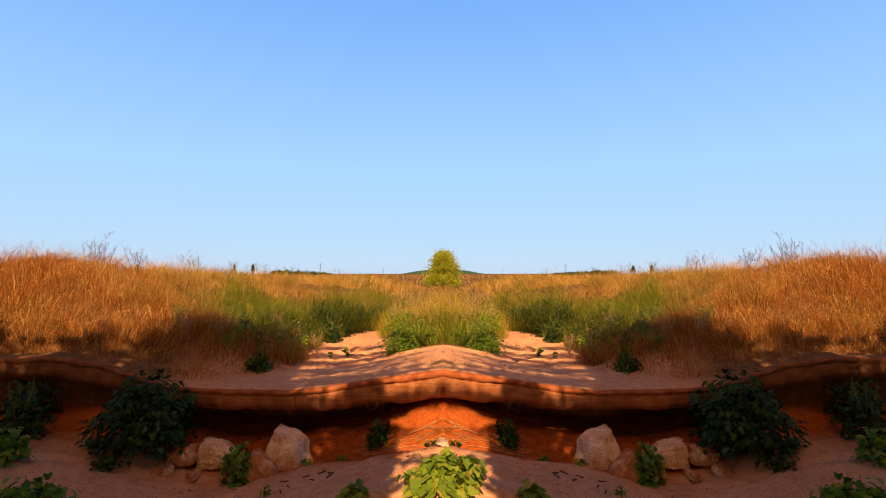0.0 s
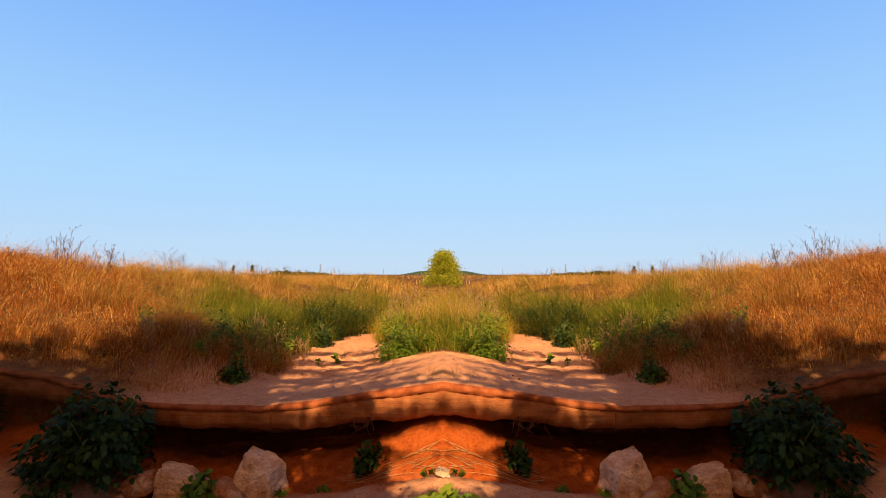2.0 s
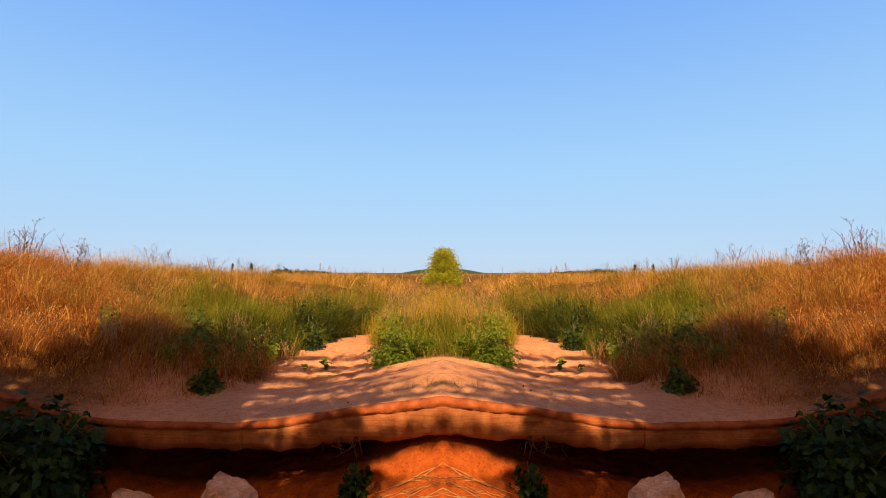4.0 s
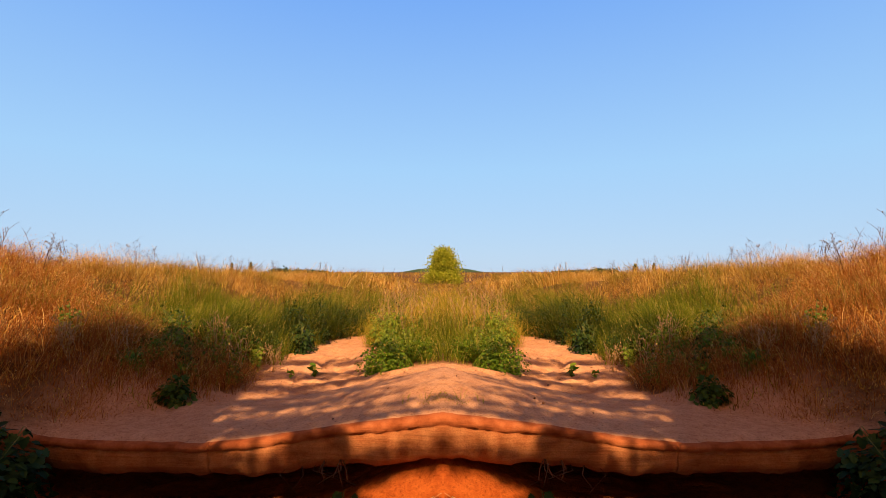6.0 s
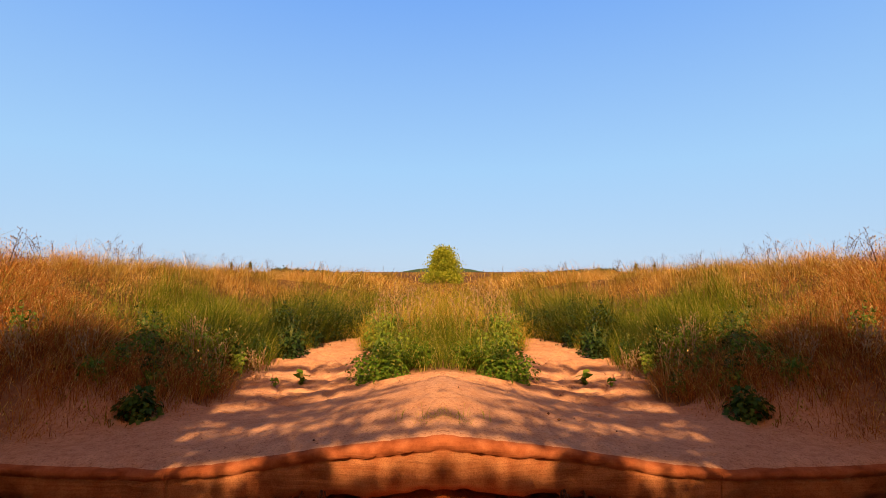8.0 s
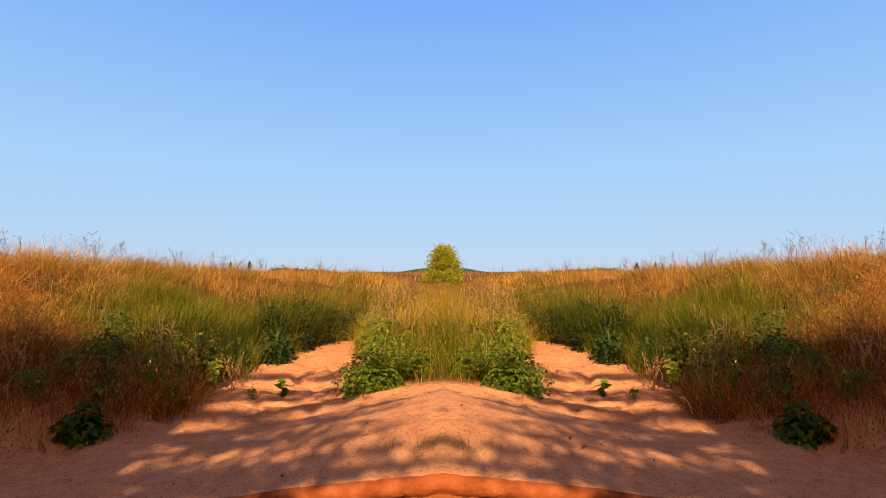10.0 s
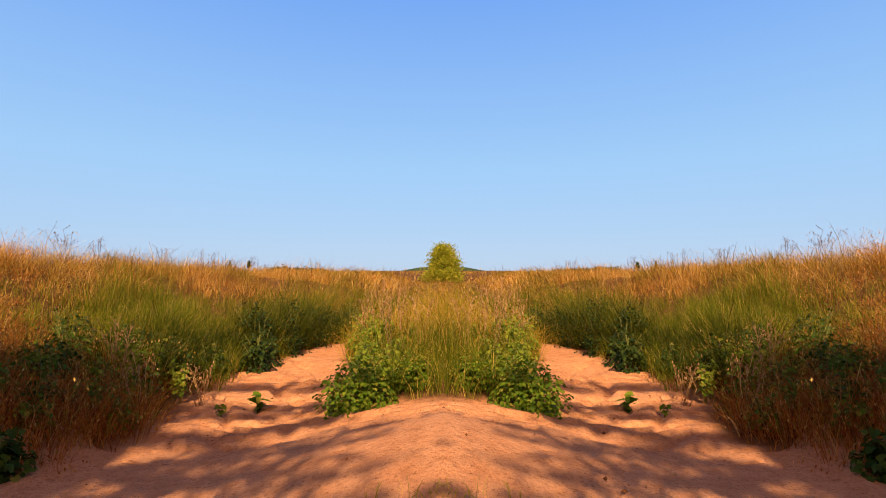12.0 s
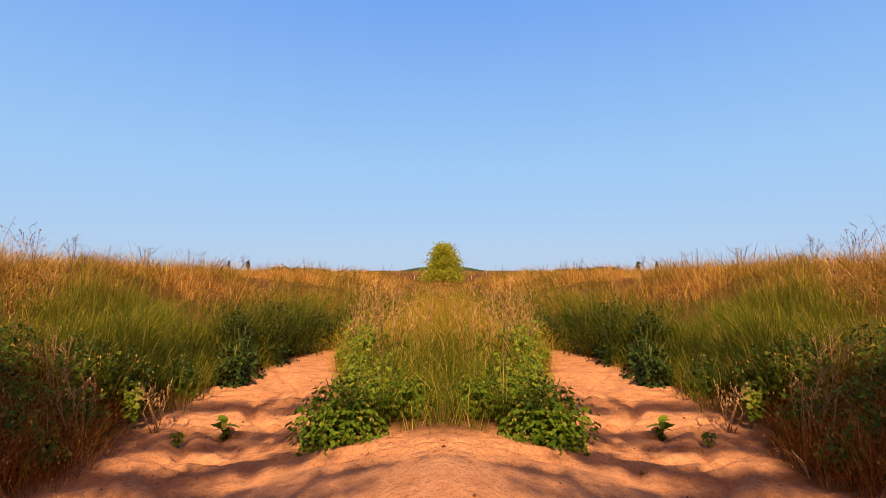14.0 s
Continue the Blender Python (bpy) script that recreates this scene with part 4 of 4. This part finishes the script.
for i, (x, y, t, w) in enumerate(((-4.95, 7.35, 0.5, 0.5), (-5.15, 7.5, 0.45, 0.5), (-4.75, 7.6, 0.5, 0.4), (-4.3, 8.6, 0.6, 0.35), (-4.7, 8.9, 0.7, 0.35), (-4.05, 9.1, 0.5, 0.3))):
    twin(dry_weed("dead_weed", "pale bare dead stalks leaning at the bank foot", placed(x, y), y, t, w, 140 + i, count=6))
for i, (x, y, t) in enumerate(((-8.1, 9.2, 0.9), (-8.6, 9.6, 0.8), (-7.9, 9.9, 0.8), (-8.8, 11.8, 0.7), (-8.3, 13.2, 0.75), (-8.9, 15.0, 0.7), (-8.5, 17.0, 0.7), (-8.2, 19.0, 0.8), (-7.4, 20.5, 0.8))):
    twin(dry_weed("thistle", "dead brown branching thistle standing above the grass", placed(x, y), y, t, 0.6, 80 + i, BARK))


# ---- far things ----
def leaf_cloud(points, size):
    n = len(points)
    a, b = rng.normal(0, 1, (n, 3)), rng.normal(0, 1, (n, 3))
    a /= np.linalg.norm(a, axis=1)[:, None]
    b -= a * (a * b).sum(1)[:, None]
    b /= np.linalg.norm(b, axis=1)[:, None]
    s = size * rng.uniform(0.6, 1.4, n)[:, None]
    V = np.stack([points - a * s, points + b * s * 0.5, points + a * s, points - b * s * 0.5], 1).reshape(-1, 3)
    return V, np.arange(len(V)).reshape(-1, 4)


def tree(name, label, x, y, tall, wide, crown_mat, clumps=26, leaves=90, narrow=False, size=0.22, low=0.28, girth=0.035):
    thing = tagged(new(name), label, "tree")
    z = float(height(x, y))
    thing.matrix_basis = pose(x, y, z - 0.05)
    bm = bmesh.new()
    tube(bm, [(0, 0, 0), (0.05 * wide, 0, tall * 0.35), (0.02 * wide, 0.03 * wide, tall * 0.85)], girth * tall, 0.23 * girth * tall, 8)
    pts = []
    for i in range(clumps):
        a, f = prng.uniform(0, 6.28), prng.random()
        r = wide / 2 * math.sqrt(prng.random()) * (math.sqrt(max(0.08, 1 - f * f)) if not narrow else 1 - 0.8 * f)
        c = Vector((r * math.cos(a), r * math.sin(a), tall * (low + (0.94 - low) * f)))
        z0 = max(c.z * 0.6, tall * low * 0.9)
        tube(bm, [(0.03 * wide, 0, min(z0, c.z)), Vector((c.x * 0.6, c.y * 0.6, max(c.z * 0.95, z0))), c], 0.34 * girth * tall, 0.11 * girth * tall, 4)
        pts.append(np.array(c) + rng.normal(0, 1, (leaves, 3)) * np.array([0.12 * wide, 0.12 * wide, 0.075 * tall]))
    part("trunk", bm, BARK, thing)
    V, F = leaf_cloud(np.concatenate(pts), size)
    mesh_object("crown", V, [F], crown_mat, thing)
    return thing


tree("lone_tree", "yellow-green tree with a tapering crown beyond the grass", 0.0, 54.0, 3.7, 3.6, CROWN, 70, 240, True, size=0.10, low=0.1)
# unseen trees added behind and beside: they shade the near bank, streak the sand
for x, y, t, w, low in ((-1.02, -1.3, 7.5, 0.9, 0.6), (-2.0, -1.1, 7.5, 1.1, 0.6), (-2.8, -0.8, 8.2, 1.4, 0.4), (-3.6, -0.4, 9.0, 1.6, 0.3), (-3.25, -1.6, 10.8, 1.3, 0.74), (-2.75, -2.1, 10.7, 1.0, 0.8), (-4.7, -0.2, 7.6, 1.8, 0.2), (-5.4, -0.6, 7.3, 1.6, 0.2), (-6.2, 0.2, 7.0, 2.0, 0.2), (-7.0, -0.4, 7.3, 1.7, 0.2), (-7.8, 0.4, 6.8, 2.1, 0.2), (-9.0, 0.6, 6.8, 2.2, 0.2)):
    twin(tree("shade_tree", "unseen leafy tree added to cast shade over the ledge", x, y, t, w, CROWN, 60, 130, size=0.11, low=low, girth=0.012))


def layered_tree(x, y, tall, limbs, reach, low):
    """An added, unseen spreading tree: long level limbs with flat leaf sprays that cast streaks."""
    thing = tagged(new("layered_tree"), "unseen tree with long level limbs, added to streak the sand with shade", "tree")
    thing.matrix_basis = pose(x, y, float(height(x, y)) - 0.05)
    bm = bmesh.new()
    tube(bm, [(0, 0, 0), (0.1, 0, tall * 0.5), (0.0, 0.1, tall)], 0.16, 0.04, 8)
    pts = []
    for i in range(limbs):
        z = tall * (low + (1 - low) * (i + prng.uniform(-0.8, 0.8)) / (limbs - 1))
        r, dy, dz = reach * prng.uniform(0.7, 1.05), prng.gauss(0.25, 0.4), prng.gauss(0, 0.3)
        ends = [Vector((0, 0, z - 0.3)), Vector((r * 0.4, dy * 0.3, z)), Vector((r, dy, z + dz))]
        tube(bm, ends, 0.035, 0.008, 5)
        f = np.clip(rng.choice(rng.uniform(0.3, 1.0, 7), (260, 1)) + rng.normal(0, 0.055, (260, 1)), 0.25, 1.0)
        line = np.array(ends[1]) + (np.array(ends[2]) - np.array(ends[1])) * (f - 0.3) / 0.7
        pts.append(line + rng.normal(0, 1, (260, 3)) * np.array([0.2, 0.045, 0.035]))
    part("trunk", bm, BARK, thing)
    V, F = leaf_cloud(np.concatenate(pts), 0.055)
    mesh_object("crown", V, [F], CROWN, thing)
    return thing


# out of view, placed so the limbs throw streaks on sand and ledge
twin(layered_tree(-4.2, -0.8, 9.4, 12, 4.0, 0.6))
twin(layered_tree(-3.6, -2.2, 12.4, 9, 3.4, 0.74))
twin(layered_tree(-3.9, -2.6, 9.75, 11, 3.9, 0.885))
for sx in (-1, 1):
    tree("slim_tree", "slim dark tree on the horizon", sx * 84, 200, 3.9, 1.3, WOOD_FAR, 14, 40, True, 0.25)
    tree("slim_tree", "slim dark tree on the horizon", sx * 76.5, 200, 4.2, 1.7, WOOD_FAR, 14, 40, True, 0.25)


def far_woods():
    pts = []
    for sx in (-1, 1):
        for i in range(46):
            f = i / 45
            c = np.array([sx * (135 - 42 * f) + rng.normal(0, 1), 400 + rng.normal(0, 8), 1.2])
            h = 4.2 * (1 - 0.75 * f) * rng.uniform(0.45, 1.25)
            pts.append(c + rng.normal(0, 1, (90, 3)) * np.array([1.3, 1.3, h * 0.3]) + np.array([0, 0, h * 0.25]))
    V, F = leaf_cloud(np.concatenate(pts), 0.8)
    tagged(mesh_object("far_woods", V, [F], WOOD_FAR), "dark line of distant woods on the horizon", "woods", kind="stuff")
    xs, ys = np.linspace(-190, 190, 60), np.linspace(1400, 1700, 16)
    X, Y = np.meshgrid(xs, ys, indexing="ij")
    Z = 14.5 * np.exp(-(X / 110) ** 4) * np.sin(np.pi * (Y - 1400) / 300) + 1.2 * fbm(X * 0.08, Y * 0.03) - 0.5
    p = np.stack([X, Y, Z], -1).reshape(-1, 3)
    hill = mesh_object("backdrop_hill", p, [grid_faces(60, 16)], HILL, smooth=True)
    tagged(hill, "low dark green wooded hill on the horizon", "hill", kind="structure")


HILL = rough_material("wooded_hill", (0.02, 0.04, 0.015), (0.035, 0.07, 0.022), (0.06, 0.09, 0.03), 0.15)
far_woods()


def pylon(x, y, tall):
    thing = tagged(new("pylon"), "steel lattice power pylon on the horizon", "pylon")
    thing.matrix_basis = pose(x, y, float(height(x, y)))
    w = tall * 0.09
    for sx in (-1, 1):
        for sy in (-1, 1):
            bm = bmesh.new()
            tube(bm, [(sx * w, sy * w, 0), (sx * w * 0.3, sy * w * 0.3, tall * 0.65), (0, 0, tall)], 0.22, 0.14, 4)
            part("leg", bm, STEEL, thing)
    for k in range(5):
        bm = bmesh.new()
        z0, z1 = tall * 0.13 * k, tall * 0.13 * (k + 1)
        a, b = w * (1 - 0.7 * z0 / (tall * 0.65)), w * (1 - 0.7 * z1 / (tall * 0.65))
        for s in (-1, 1):
            tube(bm, [(-a * s, -a, z0), (0, -(a + b) / 2, (z0 + z1) / 2), (b * s, -b, z1)], 0.1, 0.1, 4)
        part("brace", bm, STEEL, thing)
    for f in (0.68, 0.8, 0.92):
        bm = bmesh.new()
        tube(bm, [(-tall * 0.13, 0, tall * f), (0, 0, tall * f + 0.3), (tall * 0.13, 0, tall * f)], 0.16, 0.16, 4)
        part("cross_arm", bm, STEEL, thing)


for sx in (-1, 1):
    pylon(sx * 222, 900, 20)
    pylon(sx * 180, 1500, 19)
